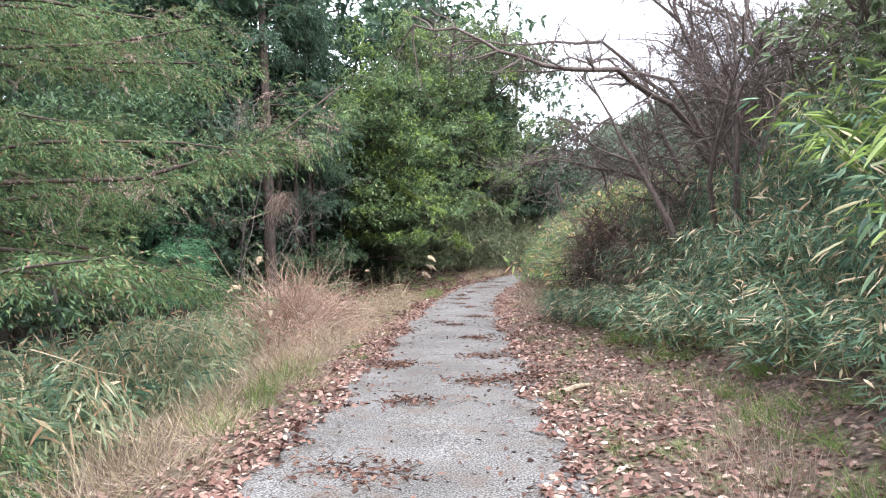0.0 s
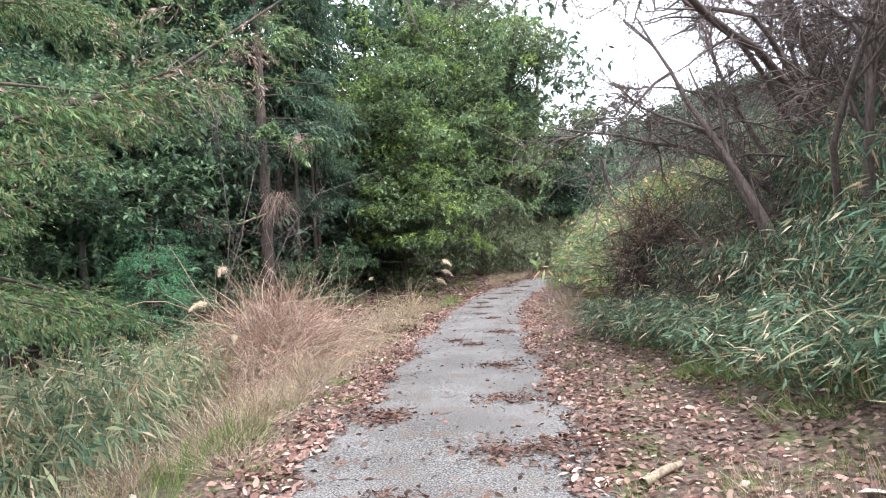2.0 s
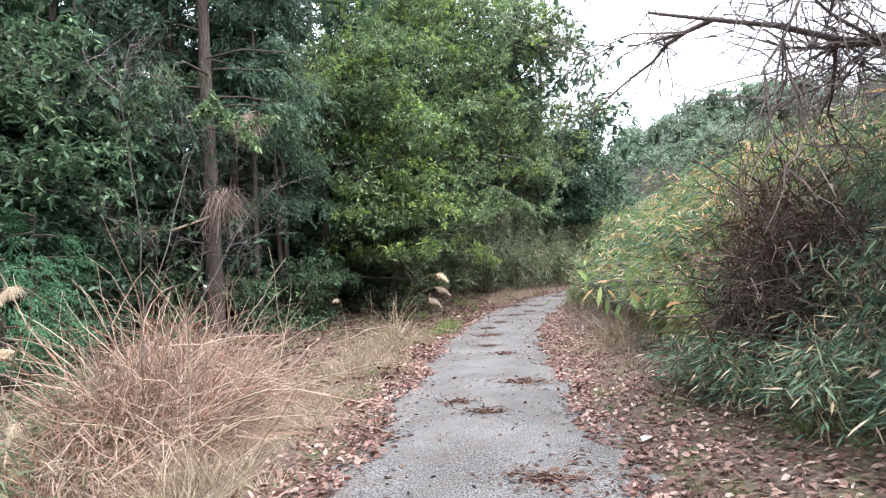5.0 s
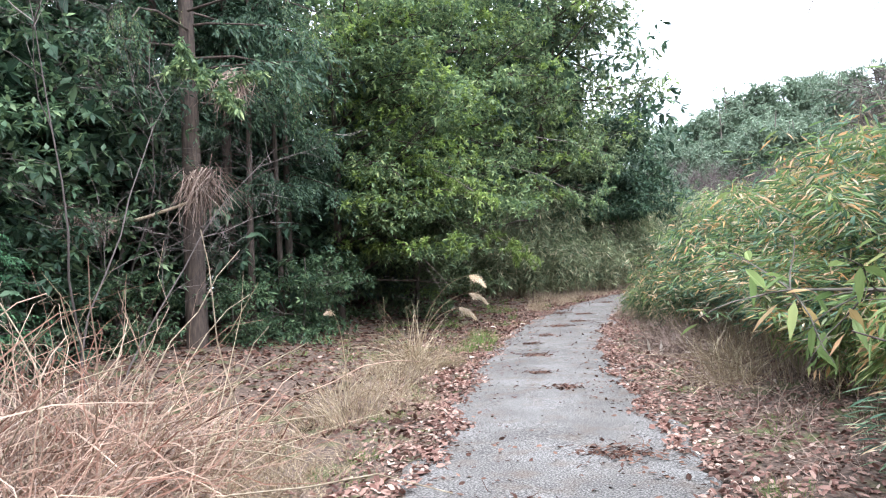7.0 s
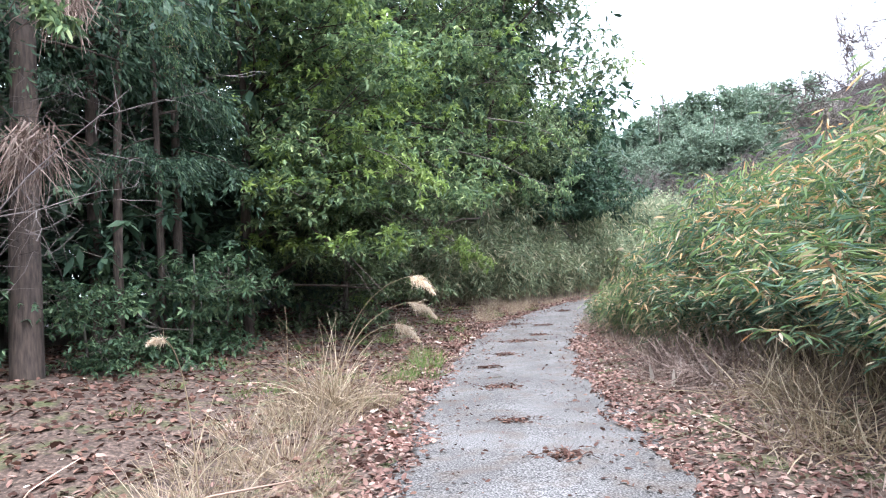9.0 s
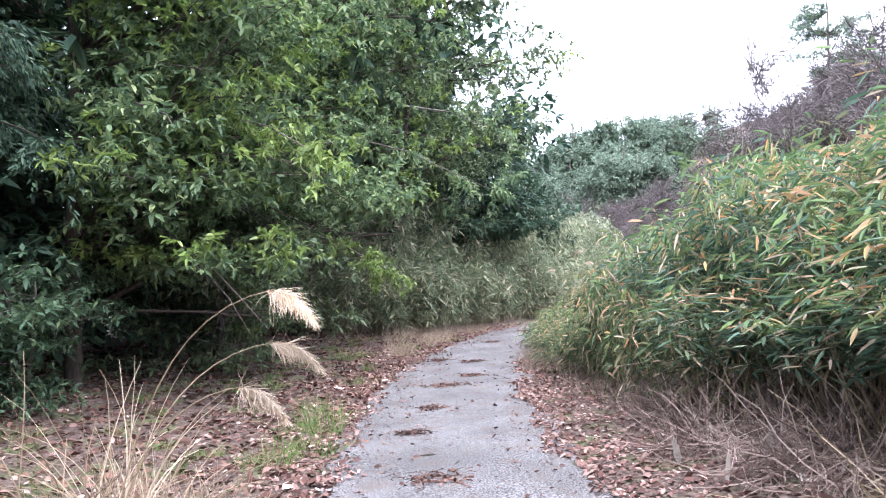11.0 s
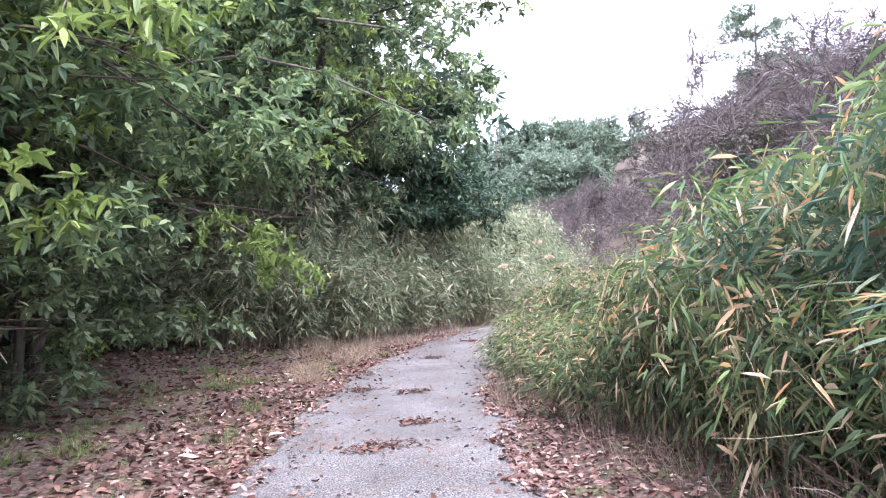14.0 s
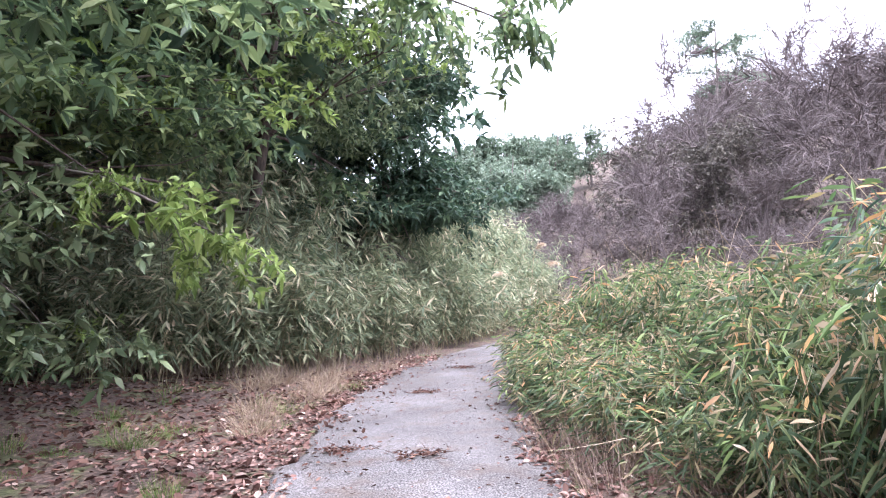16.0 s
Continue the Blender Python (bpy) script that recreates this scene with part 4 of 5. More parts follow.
rng = np.random.default_rng(31)
dry = [grass_tuft("dry_grass_tuft", 320 + i, 0.6, 0.26, 130, 0.007, STRAW, "tuft of dry straw coloured grass on the verge", "dry grass on the verge", 0.14, DEAD_SPRAY) for i in range(4)]
spots = []
for y in np.arange(-3.5, 13.6, 0.34):
    for dx in (-1.75, -2.15, -2.6):
        if rng.random() < 0.6:
            yy = float(y + rng.uniform(-0.2, 0.2))
            spots.append((float(centre(yy)) + dx + rng.uniform(-0.2, 0.2), yy, 0.9 + 0.2 * (dx < -2), (0.3 if dx > -2 else 0.6) * rng.uniform(0.5, 1.3)))
for x, y in [(-2.1, 15.4), (-1.85, 15.0), (-2.4, 15.2), (-1.6, 15.9), (-2.2, 16.1), (-2.0, 14.6), (-1.7, 13.7), (-2.5, 14.4), (-2.25, 31.6), (-2.0, 31.9), (-2.6, 31.3)]:
    spots.append((x, y, 1.0, 0.75))
for y in np.arange(27, 34, 0.5):
    spots.append((float(centre(y)) - 1.9 + rng.uniform(-0.5, 0.2), float(y), 0.8, 0.55))
place(dry, spots, 33, (0.8, 1.2), (0.8, 1.2))

green = [grass_tuft("grass_tuft", 340 + i, 0.24, 0.17, 120, 0.006, GRASS, "tuft of fresh green grass among fallen leaves", "green grass on the verge", 0.14, STRAW if i else None) for i in range(3)]
spots = [(x, y, 1.2, 1.3) for x, y in [(0.62, 1.85), (0.5, 2.4), (0.46, 2.95), (0.8, 1.2), (0.95, 0.4), (-1.93, 19.92), (-1.75, 19.2), (-1.85, 17.78), (-2.22, 20.68), (-1.6, 18.3), ]]
for k in range(70):
    y = rng.uniform(15, 31)
    spots.append((float(centre(y)) - rng.uniform(1.5, 5.2), float(y), rng.uniform(0.7, 1.1), rng.uniform(0.4, 1.0)))
for k in range(80):
    y = rng.uniform(-1.5, 9)
    spots.append((float(centre(y)) + rng.uniform(2.5, 3.5), float(y), rng.uniform(0.9, 1.4), rng.uniform(0.35, 0.8)))
for k in range(26):
    y = rng.uniform(-3, 14)
    spots.append((float(centre(y)) + rng.uniform(1.3, 2.4), float(y), 0.8, 0.5))
for k in range(22):
    y = rng.uniform(-3, 14)
    spots.append((float(centre(y)) - rng.uniform(1.2, 1.8), float(y), 0.8, 0.5))
# Two flattened grass tufts stand in for a moss clump on the asphalt.
spots += [(0.75, 10.06, 0.9, 0.35), (0.95, 10.1, 0.8, 0.3)]
place(green, spots, 34, (0.8, 1.2), (0.8, 1.2))

stubble = [grass_tuft("dead_weed", 350 + i, 0.42, 0.3, 70, 0.005, DEAD_SPRAY, "dead brown weed stalks at the foot of the bamboo", "dead weeds at the bamboo", 0.03, STRAW) for i in range(2)]
spots = []
for y in np.arange(10.2, 27, 0.42):
    for k in range(2):
        spots.append((float(np.interp(y, TOE_Y, TOE_X)) + rng.uniform(-0.45, 0.5), float(y + rng.uniform(-0.2, 0.2)), 1.0, rng.uniform(0.6, 1.4)))
for k in range(26):
    y = rng.uniform(-4, 2)
    spots.append((float(centre(y)) + rng.uniform(1.9, 2.6), float(y), 0.8, 0.7))
for k in range(34):
    f = rng.random()
    spots.append((float(np.interp(f, [0, 0.45, 0.7, 1], [-9, -4, -1.6, 1.4])), float(np.interp(f, [0, 0.45, 0.7, 1], [33.0, 32.4, 33.6, 37.4])), 1.2, 1.3))
place(stubble, spots, 35, (0.8, 1.2), (0.8, 1.2))


def pampas(x, y, seed, heads, label, blades_n=70, z=None):
    """Arching stalks from one root, each with a soft hanging plume."""
    rng = np.random.default_rng(seed)
    z0 = at_ground(x, y, 0.03) if z is None else z
    t = thing("pampas_grass", x, y, z0, label, "pampas grass")
    for hx, hy, hz, ln in heads:
        e = np.array([hx - x, hy - y, hz - z0])
        g, pg = Geo(), Geo()
        f = np.linspace(0, 1, 12)[:, None]
        mid = np.array([e[0] * 0.25, e[1] * 0.25, e[2] * 0.95])
        path = (1 - f) ** 2 * 0 + 2 * f * (1 - f) * mid + f * f * e
        tube(g, path, 0.006 * np.linspace(1, 0.45, 12), 5)
        part("stalk", g, STRAW, t)
        d = unit(path[-1] - path[-3])
        rach = [path[-1] - d * ln * 0.15]
        for k in range(8):
            d = unit(d + np.array([0, 0, -0.17]))
            rach.append(rach[-1] + d * ln / 8)
        rach = np.array(rach)
        m = 620
        u = rng.random(m) * 7.99
        i = u.astype(int)
        st = rach[i] + (rach[i + 1] - rach[i]) * (u - i)[:, None]
        dd = unit(rach[i + 1] - rach[i])
        strands(rng, pg, st, dd * 0.8 + rng.normal(0, 0.4, (m, 3)) + np.array([0, 0, -0.45]), ln * rng.uniform(0.22, 0.45, m) * (1.15 - u / 10), 0.0045, 0.1, 4, 0.12)
        tagged(part("plume", pg, PLUME, t, "pale fluffy seed plume"), kind="stuff")
    if blades_n:
        bg = Geo()
        a = np.stack([rng.normal(0, 0.16, blades_n), rng.normal(0, 0.16, blades_n), np.full(blades_n, -0.02)], 1)
        d = np.stack([rng.normal(0, 0.5, blades_n), rng.normal(0, 0.5, blades_n), np.ones(blades_n)], 1)
        strands(rng, bg, a, d, rng.uniform(0.6, 1.4, blades_n), 0.012, 0.2, 7, 0.05)
        tagged(part("blade_tuft", bg, STRAW, t), kind="stuff")
    return t


pampas(-2.05, 15.5, 401, [(-0.85, 14.95, 1.52, 0.36), (-1.0, 15.45, 1.24, 0.36), (-1.1, 15.2, 1.02, 0.36)], "pampas grass with three pale plumes leaning over the verge", 300)
pampas(-1.9, 7.0, 402, [(-1.6, 5.9, 1.52, 0.28), (-2.35, 6.5, 1.0, 0.3), (-1.2, 5.5, 0.6, 0.2)], "dry pampas grass with pale plumes in the bramble", 60)
pampas(-1.75, 12.4, 403, [(-1.8, 12.1, 1.15, 0.16)], "single dry pampas stalk with a curled plume", 14)
pampas(2.9, 33.4, 404, [(3.05, 33.0, 2.95, 0.34), (3.3, 33.1, 2.6, 0.3), (2.3, 33.2, 2.45, 0.3)], "tall pampas grass with pale plumes at the bend", 60)

# vine and dead sprays hanging in the wood
t = thing("hanging_vine", -9.9, 14.0, 5.6, "pale looping vine hung between the trunks", "vine")
g = Geo()
vp = np.array([(-9.9, 14.0, 5.6), (-9.45, 14.0, 4.95), (-9.4, 14.0, 4.4), (-9.1, 14.1, 3.6), (-8.6, 14.3, 3.1), (-7.9, 14.6, 2.8), (-7.1, 15.0, 2.8), (-6.3, 15.7, 3.2)])
vq = np.array([[np.interp(u, range(8), vp[:, c]) for c in range(3)] for u in np.linspace(0, 7, 36)])
vq[1:-1] = (vq[:-2] + vq[1:-1] * 2 + vq[2:]) / 4
tube(g, vq - vp[0], 0.032, 6)
part("vine_stem", g, VINE, t, smooth=True)
for n, (x, y, z, ln) in enumerate([(-6.05, 15.55, 3.6, 1.0), (-8.15, 14.45, 3.0, 0.75), (-7.7, 14.6, 2.8, 0.5), (-5.1, 15.0, 5.1, 0.6)]):
    r_ = np.random.default_rng(410 + n)
    t = thing("dead_spray", x, y, z, "hanging bunch of dead brown cedar sprays", "dead branch", "dead sprays in the wood")
    g = Geo()
    a = r_.normal(0, 0.16, (260, 3)) * np.array([1, 1, 0.6])
    strands(r_, g, a, r_.normal(0, 0.35, (260, 3)) + np.array([0, 0, -0.6]), ln * r_.uniform(0.4, 1.1, 260), 0.022, 0.12, 4, 0.1)
    tagged(part("spray", g, DEAD_SPRAY, t), kind="stuff")

for n, (x, y) in enumerate([(-5.8, 12.8), (-8.2, 15.2)]):
    bare_tree("bare_tree", x, y, 430 + n, 6.0, 3, 0.3, "spindly leafless tree in the shade of the wood", TWIG_PALE, 420, 0.025, group="spindly trees of the wood", twig_len=0.8, twig_w=0.008)


def cedar_bough(pts, seed, n, label, first=2, size=(0.5, 0.95), browned=0.0, spread_=0.22, hang=0.15):
    """A cedar limb with fresh sprays, some of them browned, hanging along it from its bend first on."""
    r = np.random.default_rng(seed)
    p = np.array(pts, float)
    t = thing("cedar_bough", *p[0], label, "branch", "cedar boughs of the wood")
    q = p - p[0]
    g = Geo()
    tube(g, q, 0.03 * np.linspace(1, 0.3, len(q)), 6)
    part("bough", g, BARK_CEDAR, t, smooth=True)
    u = r.uniform(first, len(q) - 1.001, n)
    k = u.astype(int)
    st = q[k] + (q[k + 1] - q[k]) * (u - k)[:, None] + r.normal(0, spread_, (n, 3)) * np.array([1.4, 1.0, 0.4])
    ways = r.normal(0, 0.5, (n, 3)) * np.array([1, 1, 0.5]) + unit(q[k + 1] - q[k]) * 0.5 + np.array([0, 0, -hang])
    ln = r.uniform(*size, n)
    brown = r.random(n) < browned
    for mask, m, name, words in ((~brown, NEEDLE, "foliage", "hanging bright green sprays"), (brown, DEAD_SPRAY, "browned_foliage", "withered brown sprays")):
        if mask.any():
            c = Geo()
            needle_spray(r, c, st[mask], ways[mask], ln[mask], 8, 0.045, 0.0085, 0.1 + 0.4 * hang, 8)
            tagged(part(name, c, m, t, words), kind="stuff")


cedar_bough([(-6.9, 16.4, 6.2), (-5.9, 16.4, 6.1), (-4.9, 16.4, 5.8), (-4.2, 16.4, 5.4)], 441, 34, "cedar limb with fresh green hanging sprays", hang=0.5)
cedar_bough([(-6.95, 16.4, 7.2), (-5.8, 16.2, 7.2), (-4.6, 16.0, 6.9), (-3.7, 15.8, 6.4)], 442, 34, "cedar limb with fresh green hanging sprays", hang=0.5)
cedar_bough([(-6.95, 16.4, 6.8), (-6.7, 15.2, 6.7), (-6.4, 14.4, 6.4), (-6.1, 13.9, 6.0)], 443, 22, "cedar limb with fresh green hanging sprays", hang=0.5)

START = "cedar limb with green and browned sprays over the verge"
cedar_bough([(-2.9, -0.2, 2.3), (-1.2, 0.1, 2.2), (0.2, 0.35, 2.2), (0.94, 0.89, 2.51), (1.25, 1.2, 2.73), (1.68, 1.74, 3.29)], 444, 220, START, 0.8, (0.22, 0.45), 0.15, 0.17)
cedar_bough([(-2.9, -0.2, 3.4), (-1.5, 0.2, 3.5), (-0.4, 0.7, 3.6), (0.4, 1.3, 3.9)], 445, 150, START, 0.5, (0.25, 0.5), 0.15, 0.2)
cedar_bough([(-2.9, -0.2, 1.5), (-1.8, 0.5, 1.4), (-1.0, 1.4, 1.3), (-0.5, 2.2, 1.2)], 446, 130, START, 0.5, (0.22, 0.42), 0.2, 0.18)

# ---- leaf litter ----
def litter(name, seed, n, region, material, label, size, flat=0.35):
    rng = np.random.default_rng(seed)
    x, y = region(rng, n)
    z = np.where(np.abs(x - centre(y)) < HALF + 0.03, road_z(y) + 0.014, land(x, y) + 0.006) + rng.random(n) * 0.02
    g = Geo()
    d = np.stack([rng.normal(size=n), rng.normal(size=n), rng.normal(0, flat, n)], 1)
    s = size * rng.uniform(0.5, 1.4, n)
    blades(rng, g, np.stack([x, y, z], 1), d, s, s * rng.uniform(0.35, 0.6, n), rng.uniform(-0.2, 0.3), 0.45, True)
    tagged(new(name, g.mesh(name, material)), label, "leaf litter", kind="stuff")


def ragged(y, seed):
    """How far the drift of leaves creeps in over the broken edge of the asphalt."""
    return 0.96 + 0.07 * np.sin(1.9 * y + seed) + 0.06 * np.sin(4.3 * y + 2 * seed) + 0.05 * np.sin(9.7 * y)


def right_verge(r, n):
    y = r.uniform(-5.5, 27, n)
    return centre(y) + ragged(y, 1.0) + 2.15 * r.random(n) ** 1.3, y


def left_verge(r, n):
    y = r.uniform(-5.5, 36, n)
    return centre(y) - ragged(y, 2.6) - 0.16 * step01((y - 17) / 6) - np.abs(r.normal(0, 0.45 + 0.5 * step01((y - 12) / 6), n)), y


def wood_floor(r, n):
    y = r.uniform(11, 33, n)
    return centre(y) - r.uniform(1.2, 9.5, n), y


def on_road(r, n):
    y = r.uniform(-5, 36, n)
    e = r.choice([-1, 1], n) * (1.05 - np.abs(r.normal(0, 0.42, n)))
    return centre(y) + np.clip(e, -1.05, 1.05), y


litter("leaf_litter", 501, 30000, right_verge, LITTER, "drift of reddish brown fallen leaves along the lane", 0.062)
litter("leaf_litter", 502, 21000, left_verge, LITTER, "drift of brown fallen leaves along the grassy verge", 0.064)
# Real brown litter, its tone deepened to carry the shade under the trees.
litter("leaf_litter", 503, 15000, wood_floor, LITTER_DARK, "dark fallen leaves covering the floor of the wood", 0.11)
litter("leaf_litter", 504, 3200, wood_floor, LITTER, "scattered brown leaves on the floor of the wood", 0.1)
litter("leaf_litter", 505, 3200, on_road, LITTER_DARK, "scattered dead leaves and bits on the asphalt", 0.05, 0.15)

CLUMPS = [(2.73, -0.73, 1.3), (2.42, 1.38, 1.1), (1.62, 3.4, 1.0), (2.94, 2.52, 1.2), (1.6, 3.6, 1.0), (2.69, 4.37, 1.3), (2.18, 6.5, 1.2), (3.3, 2.8, 1.2), (1.42, 10.55, 1.2), (0.5, 7.57, 1.0), (0.64, 13.66, 0.7), (-0.3, 17.1, 0.9), (-0.18, 25.5, 0.8), (-0.53, 22.44, 1.1), (-0.62, 20.53, 0.7), (-0.2, 23.5, 0.8), (0.15, 29.5, 0.8), (-0.96, 25.9, 0.7), (1.3, 32.6, 0.8), (0.9, 5.4, 0.7), (1.3, 8.7, 0.7), (0.9, 9.2, 0.6), (0.1, 15.0, 0.6), (-0.7, 19.0, 0.6)]
for n, (x, y, s) in enumerate(CLUMPS):
    r_ = np.random.default_rng(520 + n)
    t = thing("leaf_clump", x, y, float(road_z(y)) + 0.012, "clump of dead cedar needles and leaves on asphalt", "leaf litter", "leaf clumps on the lane")
    g = Geo()
    m = int(130 * s)
    a = r_.normal(0, 1, (m, 3)) * np.array([0.15 * s, 0.1 * s, 0.0]) * (1 + r_.random((m, 1)) ** 3) + np.array([0, 0, 0.012])
    a[:, 2] += r_.random(m) * 0.035
    d = np.stack([r_.normal(0, 1, m), r_.normal(0, 0.7, m), r_.normal(0.05, 0.16, m)], 1)
    strands(r_, g, a[: m // 2], d[: m // 2], 0.13 * r_.uniform(0.4, 1.2, m // 2), 0.008, 0.05, 3, 0.25)
    blades(r_, g, a, -d, 0.06 * r_.uniform(0.5, 1.3, m), 0.026, 0.1, 0.5, True)
    tagged(part("debris", g, LITTER_DARK, t), kind="stuff")

PALE = [(-0.45, 17.99), (-1.45, 17.05), (1.47, 17.66), (1.98, 18.03), (-1.54, 21.06), (2.32, 18.68), (-2.05, 22.66), (-1.66, 23.36), (-2.28, 22.48), (-2.92, 24.0), (1.0, 19.27), (1.6, 15.39), (-1.54, 15.57), (2.85, 7.61), (5.08, 1.6), (2.26, 16.42)]
r_ = np.random.default_rng(560)
for x, y in PALE:
    onroad = abs(x - float(centre(y))) < HALF
    t = thing("fallen_leaf", x, y, (float(road_z(y)) + 0.022) if onroad else at_ground(x, y) + 0.03, "large bleached curled leaf lying on the ground", "leaf", "bleached leaves")
    g = Geo()
    d = np.array([[r_.normal(), r_.normal(), 0.05]])
    blades(r_, g, -unit(d) * 0.08, d, 0.19, 0.1, 0.05, 0.25, True)
    part("leaf_blade", g, PALE_LEAF, t)
for x, y in ((1.67, 17.29), (2.02, 17.62), (1.84, 16.7), (2.3, 17.1), (2.15, 18.3)):
    t = thing("fallen_leaf", x, y, at_ground(x, y), "bleached leaf standing upright among dead weeds", "leaf", "bleached leaves")
    g = Geo()
    blades(r_, g, np.array([[0, 0, -0.02]]), np.array([[r_.normal(0, 0.25), r_.normal(0, 0.25), 1.0]]), r_.uniform(0.2, 0.32), 0.07, 0.03, 0.5, True)
    part("leaf_blade", g, PALE_LEAF, t)
t = thing("broken_stick", 4.03, 2.1, at_ground(4.03, 2.1) + 0.03, "broken pale stick lying in fallen leaves", "stick")
g = Geo()
tube(g, [(-0.13, -0.2, 0.0), (0, 0, 0.02), (0.12, 0.22, 0.0)], [0.035, 0.03, 0.022], 7)
part("stick_body", g, VINE, t, smooth=True)

# ---- far side: hillside of pines and winter trees ----
rng = np.random.default_rng(61)
winter = [bare_tree("winter_tree", 20, 60, 601 + i, 9, 3, 0.28, "leafless winter tree on the far slope", TWIG_PALE, 1500, 0.1, group="winter trees on the slope", twig_len=1.8, twig_w=0.045) for i in range(2)]
WINTER = [(19, 60, 1.75), (21.5, 62, 1.75), (26, 52, 1.45), (29, 54, 1.35), (33, 57, 1.4), (24.5, 58, 1.5), (37, 60, 1.4), (15, 60, 0.55), (12, 58, 0.5), (15.5, 54, 0.6), (20, 52, 0.7), (18, 66, 0.6), (13, 68, 0.6), (10.5, 64, 0.55), (16, 74, 0.9), (20, 80, 0.7), (12, 78, 0.7), (27, 66, 1.2), (9.5, 56, 0.45), (23, 49, 0.75), (30, 47, 0.9), (35, 50, 1.1), (8, 70, 0.6), (24, 72, 1.1)]
for n, (x, y, s) in enumerate(WINTER):
    if n < 2:
        winter[n].matrix_basis = pose(x, y, at_ground(x, y, 0.1), 0, 0, 40 * n)
    else:
        copy_at(winter[n % 2], x, y, at_ground(x, y, 0.1), rng.uniform(0, 360), s)

for n, (x, y, k) in enumerate([(35, 90, 1.2), (40, 95, 1.3), (45, 100, 1.4), (38, 84, 1.2), (50, 105, 1.5), (43, 88, 1.3), (33, 82, 1.1), (56, 104, 1.5), (47, 92, 1.3), (30, 84, 1.0), (52, 96, 1.3), (60, 98, 1.4)]):
    copy_at(winter[n % 2], x, y, at_ground(x, y, 0.1), rng.uniform(0, 360), k)

pine = broad_tree("pine_tree", 22, 120, 621, 13, 3.4, 1.5, 130, 36, 0.55, HAZY_PINE, "far pine on the hillside in haze-paled green", 0.2, clump_r=1.0, squash=1.2, flat=0.9, group="pines on the hillside")
pine2 = broad_tree("pine_tree", 16, 116, 622, 11, 3.0, 1.0, 130, 36, 0.55, HAZY_PINE, "far pine on the hillside in haze-paled green", 0.2, clump_r=1.0, squash=1.2, flat=0.9, group="pines on the hillside")
for k in range(30):
    x, y = rng.uniform(4, 36), rng.uniform(106, 142)
    copy_at((pine, pine2)[k % 2], x, y, at_ground(x, y, 0.1), rng.uniform(0, 360), rng.uniform(0.75, 1.05))
for k in range(34):
    x, y = rng.uniform(-9, 27), rng.uniform(88, 112)
    copy_at((pine, pine2)[k % 2], x, y, at_ground(x, y, 0.1), rng.uniform(0, 360), rng.uniform(0.6, 0.95))
for k in range(12):
    x, y = rng.uniform(6, 24), rng.uniform(76, 92)
    copy_at(winter[k % 2], x, y, at_ground(x, y, 0.1), rng.uniform(0, 360), rng.uniform(0.5, 0.75))
for x, y, s in [(36, 133, 0.85), (11, 102, 0.8), (15, 100, 0.8), (7, 104, 0.8), (11, 112, 1.15), (14, 115, 1.3), (17.5, 117, 1.35), (21, 118, 1.35), (24, 121, 1.2), (12.5, 108, 1.0), (16, 110, 1.05), (19, 111, 1.0)]:
    copy_at((pine, pine2)[int(x) % 2], x, y, at_ground(x, y, 0.1), rng.uniform(0, 360), s)
broad_tree("pine_tree", 33.7, 78, 623, 23.5, 4.6, 12.5, 170, 60, 0.3, HAZY_PINE, "tall lone pine with an open crown above the slope", 0.22, clump_r=0.75, squash=0.4)
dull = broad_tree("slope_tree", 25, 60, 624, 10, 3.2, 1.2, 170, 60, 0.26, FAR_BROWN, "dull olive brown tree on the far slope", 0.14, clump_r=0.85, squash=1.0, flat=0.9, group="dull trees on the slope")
for x, y, s in [(20.2, 65, 1.3), (22.5, 59, 1.1), (29, 62, 1.0), (33, 58, 1.0), (38, 63, 1.15), (27.5, 69, 1.1), (43, 60, 1.1), (35, 70, 1.1), (48, 66, 1.2), (22, 66, 0.7), (36, 87, 1.2), (42, 91, 1.3), (48, 97, 1.4), (54, 100, 1.4)]:
    copy_at(dull, x, y, at_ground(x, y, 0.1), rng.uniform(0, 360), s)
scrub = bare_tree("winter_shrub", 9, 48, 631, 3.2, 3, 0.6, "leafless greyish scrub on the slope", TWIG_PALE, 700, 0.03, group="scrub on the slope", category="shrub", twig_len=1.0, twig_w=0.025)
for k in range(26):
    y = rng.uniform(40, 68)
    x = float(centre(y)) * 0 + rng.uniform(7.5, 28)
    if x - float(centre(y)) > 1.8 or y > 52:
        copy_at(scrub, x, y, at_ground(x, y, 0.1), rng.uniform(0, 360), rng.uniform(0.5, 0.95))


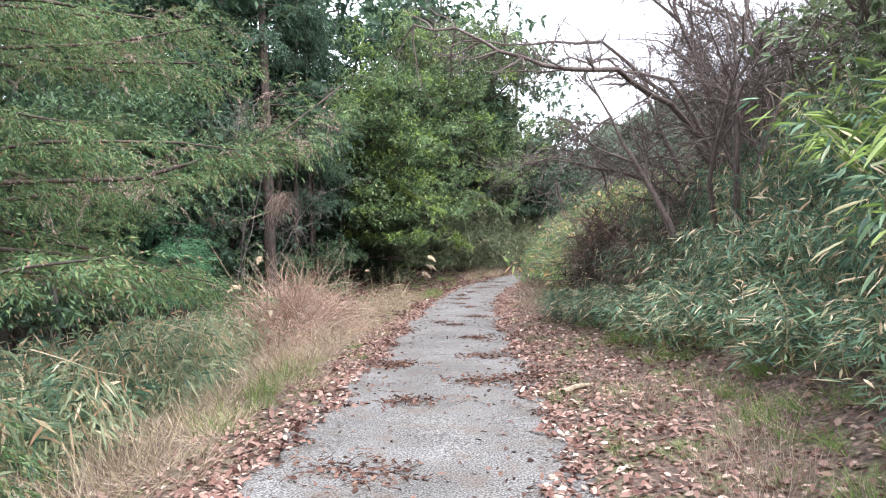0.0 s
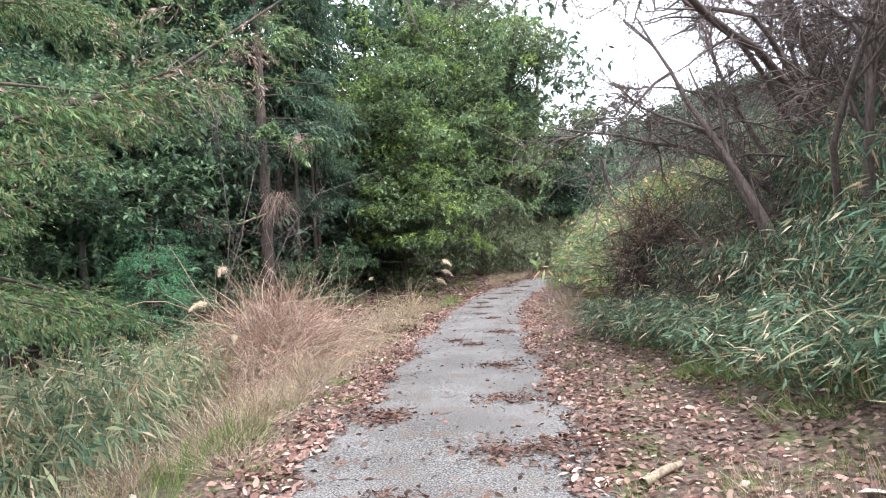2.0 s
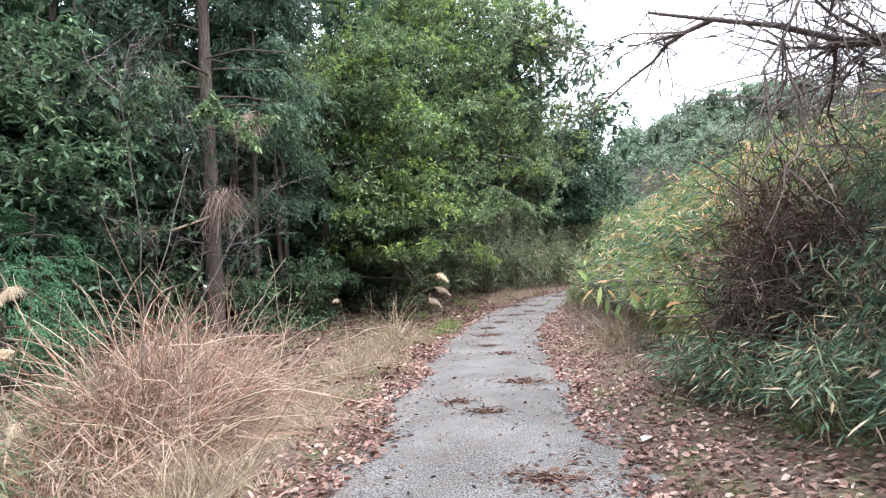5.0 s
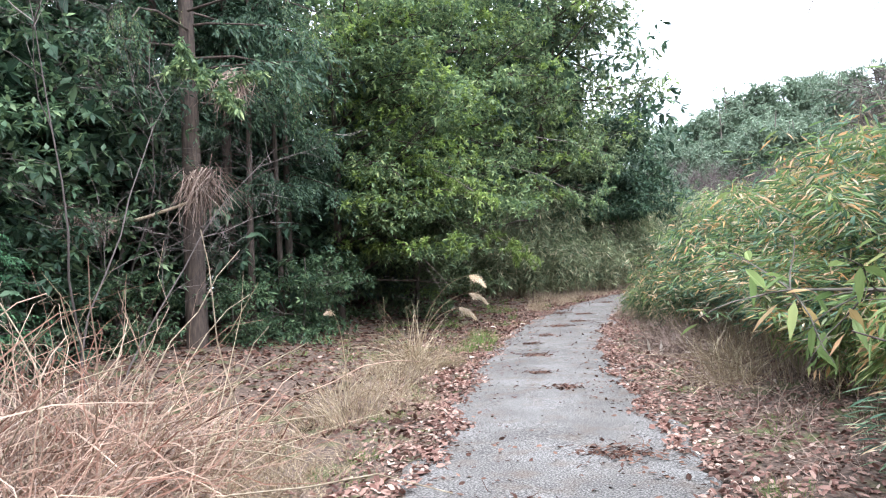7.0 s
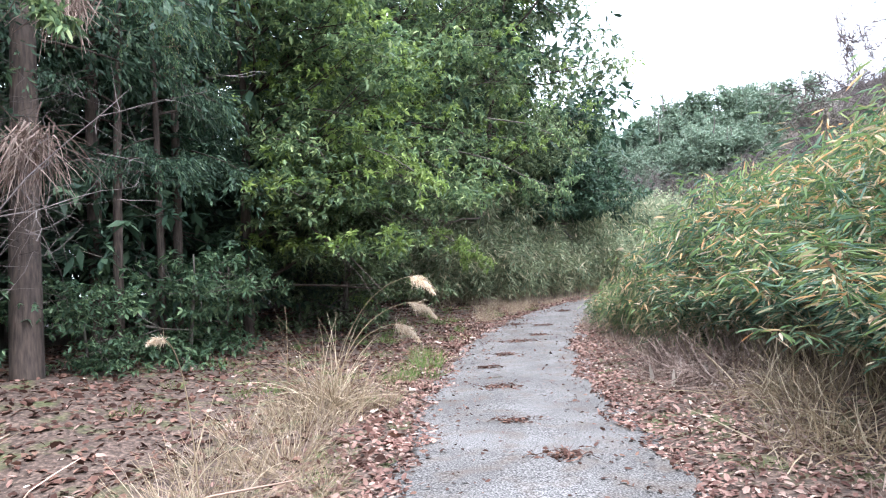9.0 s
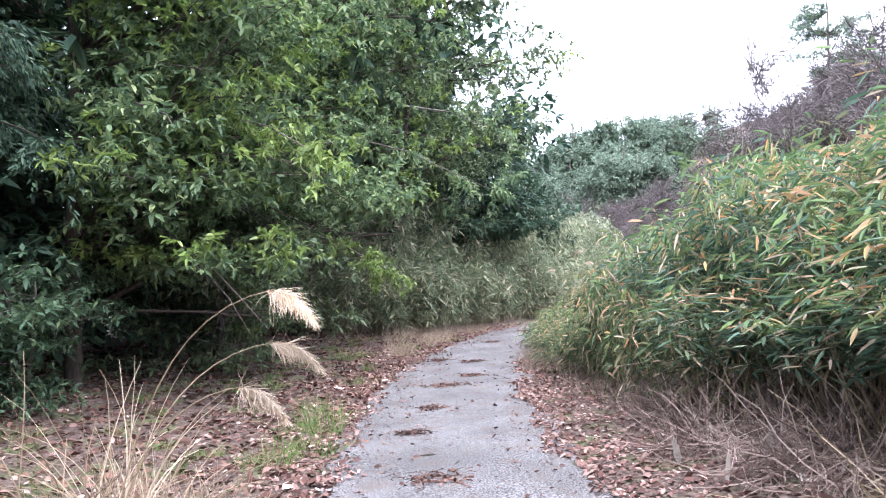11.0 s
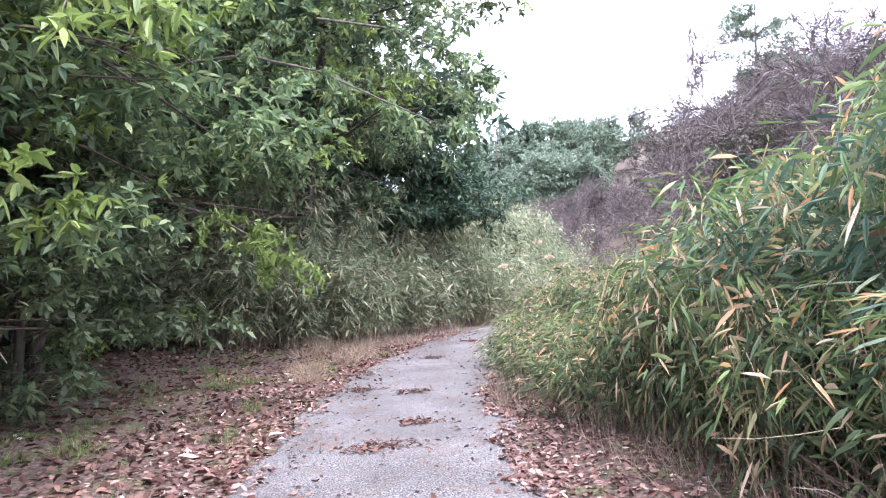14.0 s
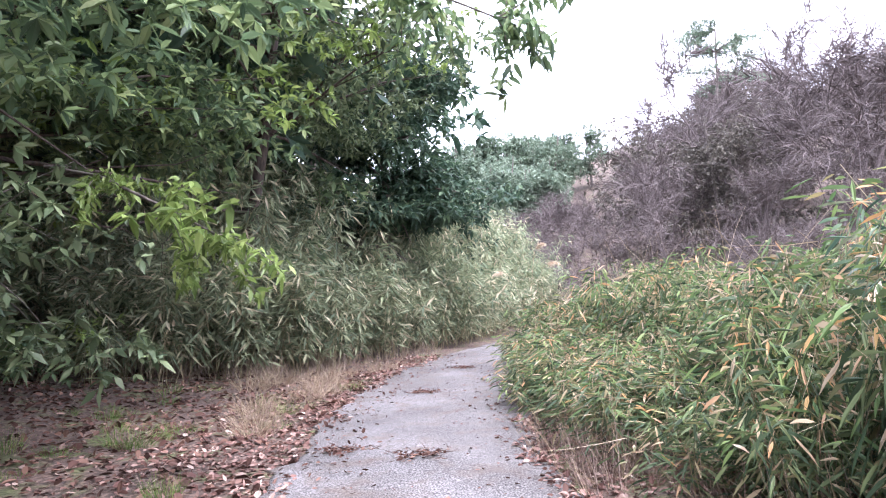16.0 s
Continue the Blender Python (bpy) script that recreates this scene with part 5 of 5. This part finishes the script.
# ---- leafy branches hanging over the lane ----
def leafy_branch(pts, seed, n, size, material, label):
    rng = np.random.default_rng(seed)
    p = np.array(pts, float)
    t = thing("leafy_branch", *p[0], label, "branch")
    q = p - p[0]
    g, lg = Geo(), Geo()
    tube(g, q, 0.022 * np.linspace(1, 0.3, len(q)), 6)
    part("bough", g, BARK_GREY, t, smooth=True)
    ends = []
    for i in range(1, len(q)):
        for s in range(4):
            w = wander(rng, q[i], unit(q[i] - q[i - 1]) * 0.7 + rng.normal(0, 0.5, 3), rng.uniform(0.3, 0.8), 5, 0.15, 0.08)
            sg = Geo()
            tube(sg, w, 0.006 * np.linspace(1, 0.4, 6), 4)
            part("side_shoot", sg, BARK_GREY, t)
            ends += list(w[1:])
    ends = np.array(ends)
    i = rng.integers(0, len(ends), n)
    blades(rng, lg, ends[i] + rng.normal(0, 0.03, (n, 3)), rng.normal(0, 0.7, (n, 3)) + np.array([0, 0, -0.5]), size * rng.uniform(0.6, 1.2, n), size * 0.3, 0.2, 0.7, True)
    tagged(part("foliage", lg, material, t), kind="stuff")


leafy_branch([(-3.4, 25.2, 4.9), (-2.2, 24.6, 4.8), (-1.2, 24.2, 4.4), (-0.4, 23.9, 3.9), (0.3, 23.7, 3.5)], 701, 900, 0.13, GREEN_BROAD, "leafy oak branch hanging over the lane")
leafy_branch([(-1.4, 25.8, 5.8), (-0.4, 25.5, 5.5), (0.3, 25.3, 5.1), (0.75, 25.1, 4.6)], 705, 800, 0.13, GREEN_BROAD, "leafy oak branch hanging over the lane")
leafy_branch([(-7.0, 15.6, 5.3), (-6.2, 15.0, 5.5), (-5.4, 14.6, 5.2), (-4.8, 14.3, 4.8)], 706, 1500, 0.15, GREEN_BROAD, "leafy evergreen branch beside the cedar trunk")
leafy_branch([(-4.2, 21.8, 4.6), (-3.4, 21.0, 4.3), (-2.6, 20.2, 3.9), (-1.9, 19.6, 3.4)], 702, 700, 0.13, GREEN_BRIGHT, "leafy branch with bright green leaves over the verge")
leafy_branch([(-3.8, 26.4, 3.2), (-3.0, 25.6, 2.9), (-2.3, 25.0, 2.5), (-1.8, 24.7, 2.2)], 703, 800, 0.12, GREEN_BRIGHT, "low leafy branch with yellow green leaves")
leafy_branch([(4.1, 9.8, 1.0), (3.5, 9.5, 1.2), (2.95, 9.35, 1.28), (2.5, 9.25, 1.3)], 704, 44, 0.17, SASA_GOLD, "yellowing bamboo sprig reaching over the verge")


# brown dead weeds below the hedge
for n, (x, y) in enumerate(((2.75, 10.2), (2.6, 11.0), (2.95, 11.7), (2.45, 12.0), (2.75, 12.8), (2.35, 13.6), (2.6, 14.5), (2.2, 15.4), (2.4, 16.4))):
    tangle("dead_weed", x, y, at_ground(x, y), 760 + n, (0.32, 0.38, 0.22), 90, DEAD_SPRAY, "brown tangle of dead weeds at the hedge foot", 0.4, 0.007, 0.45, "weed")
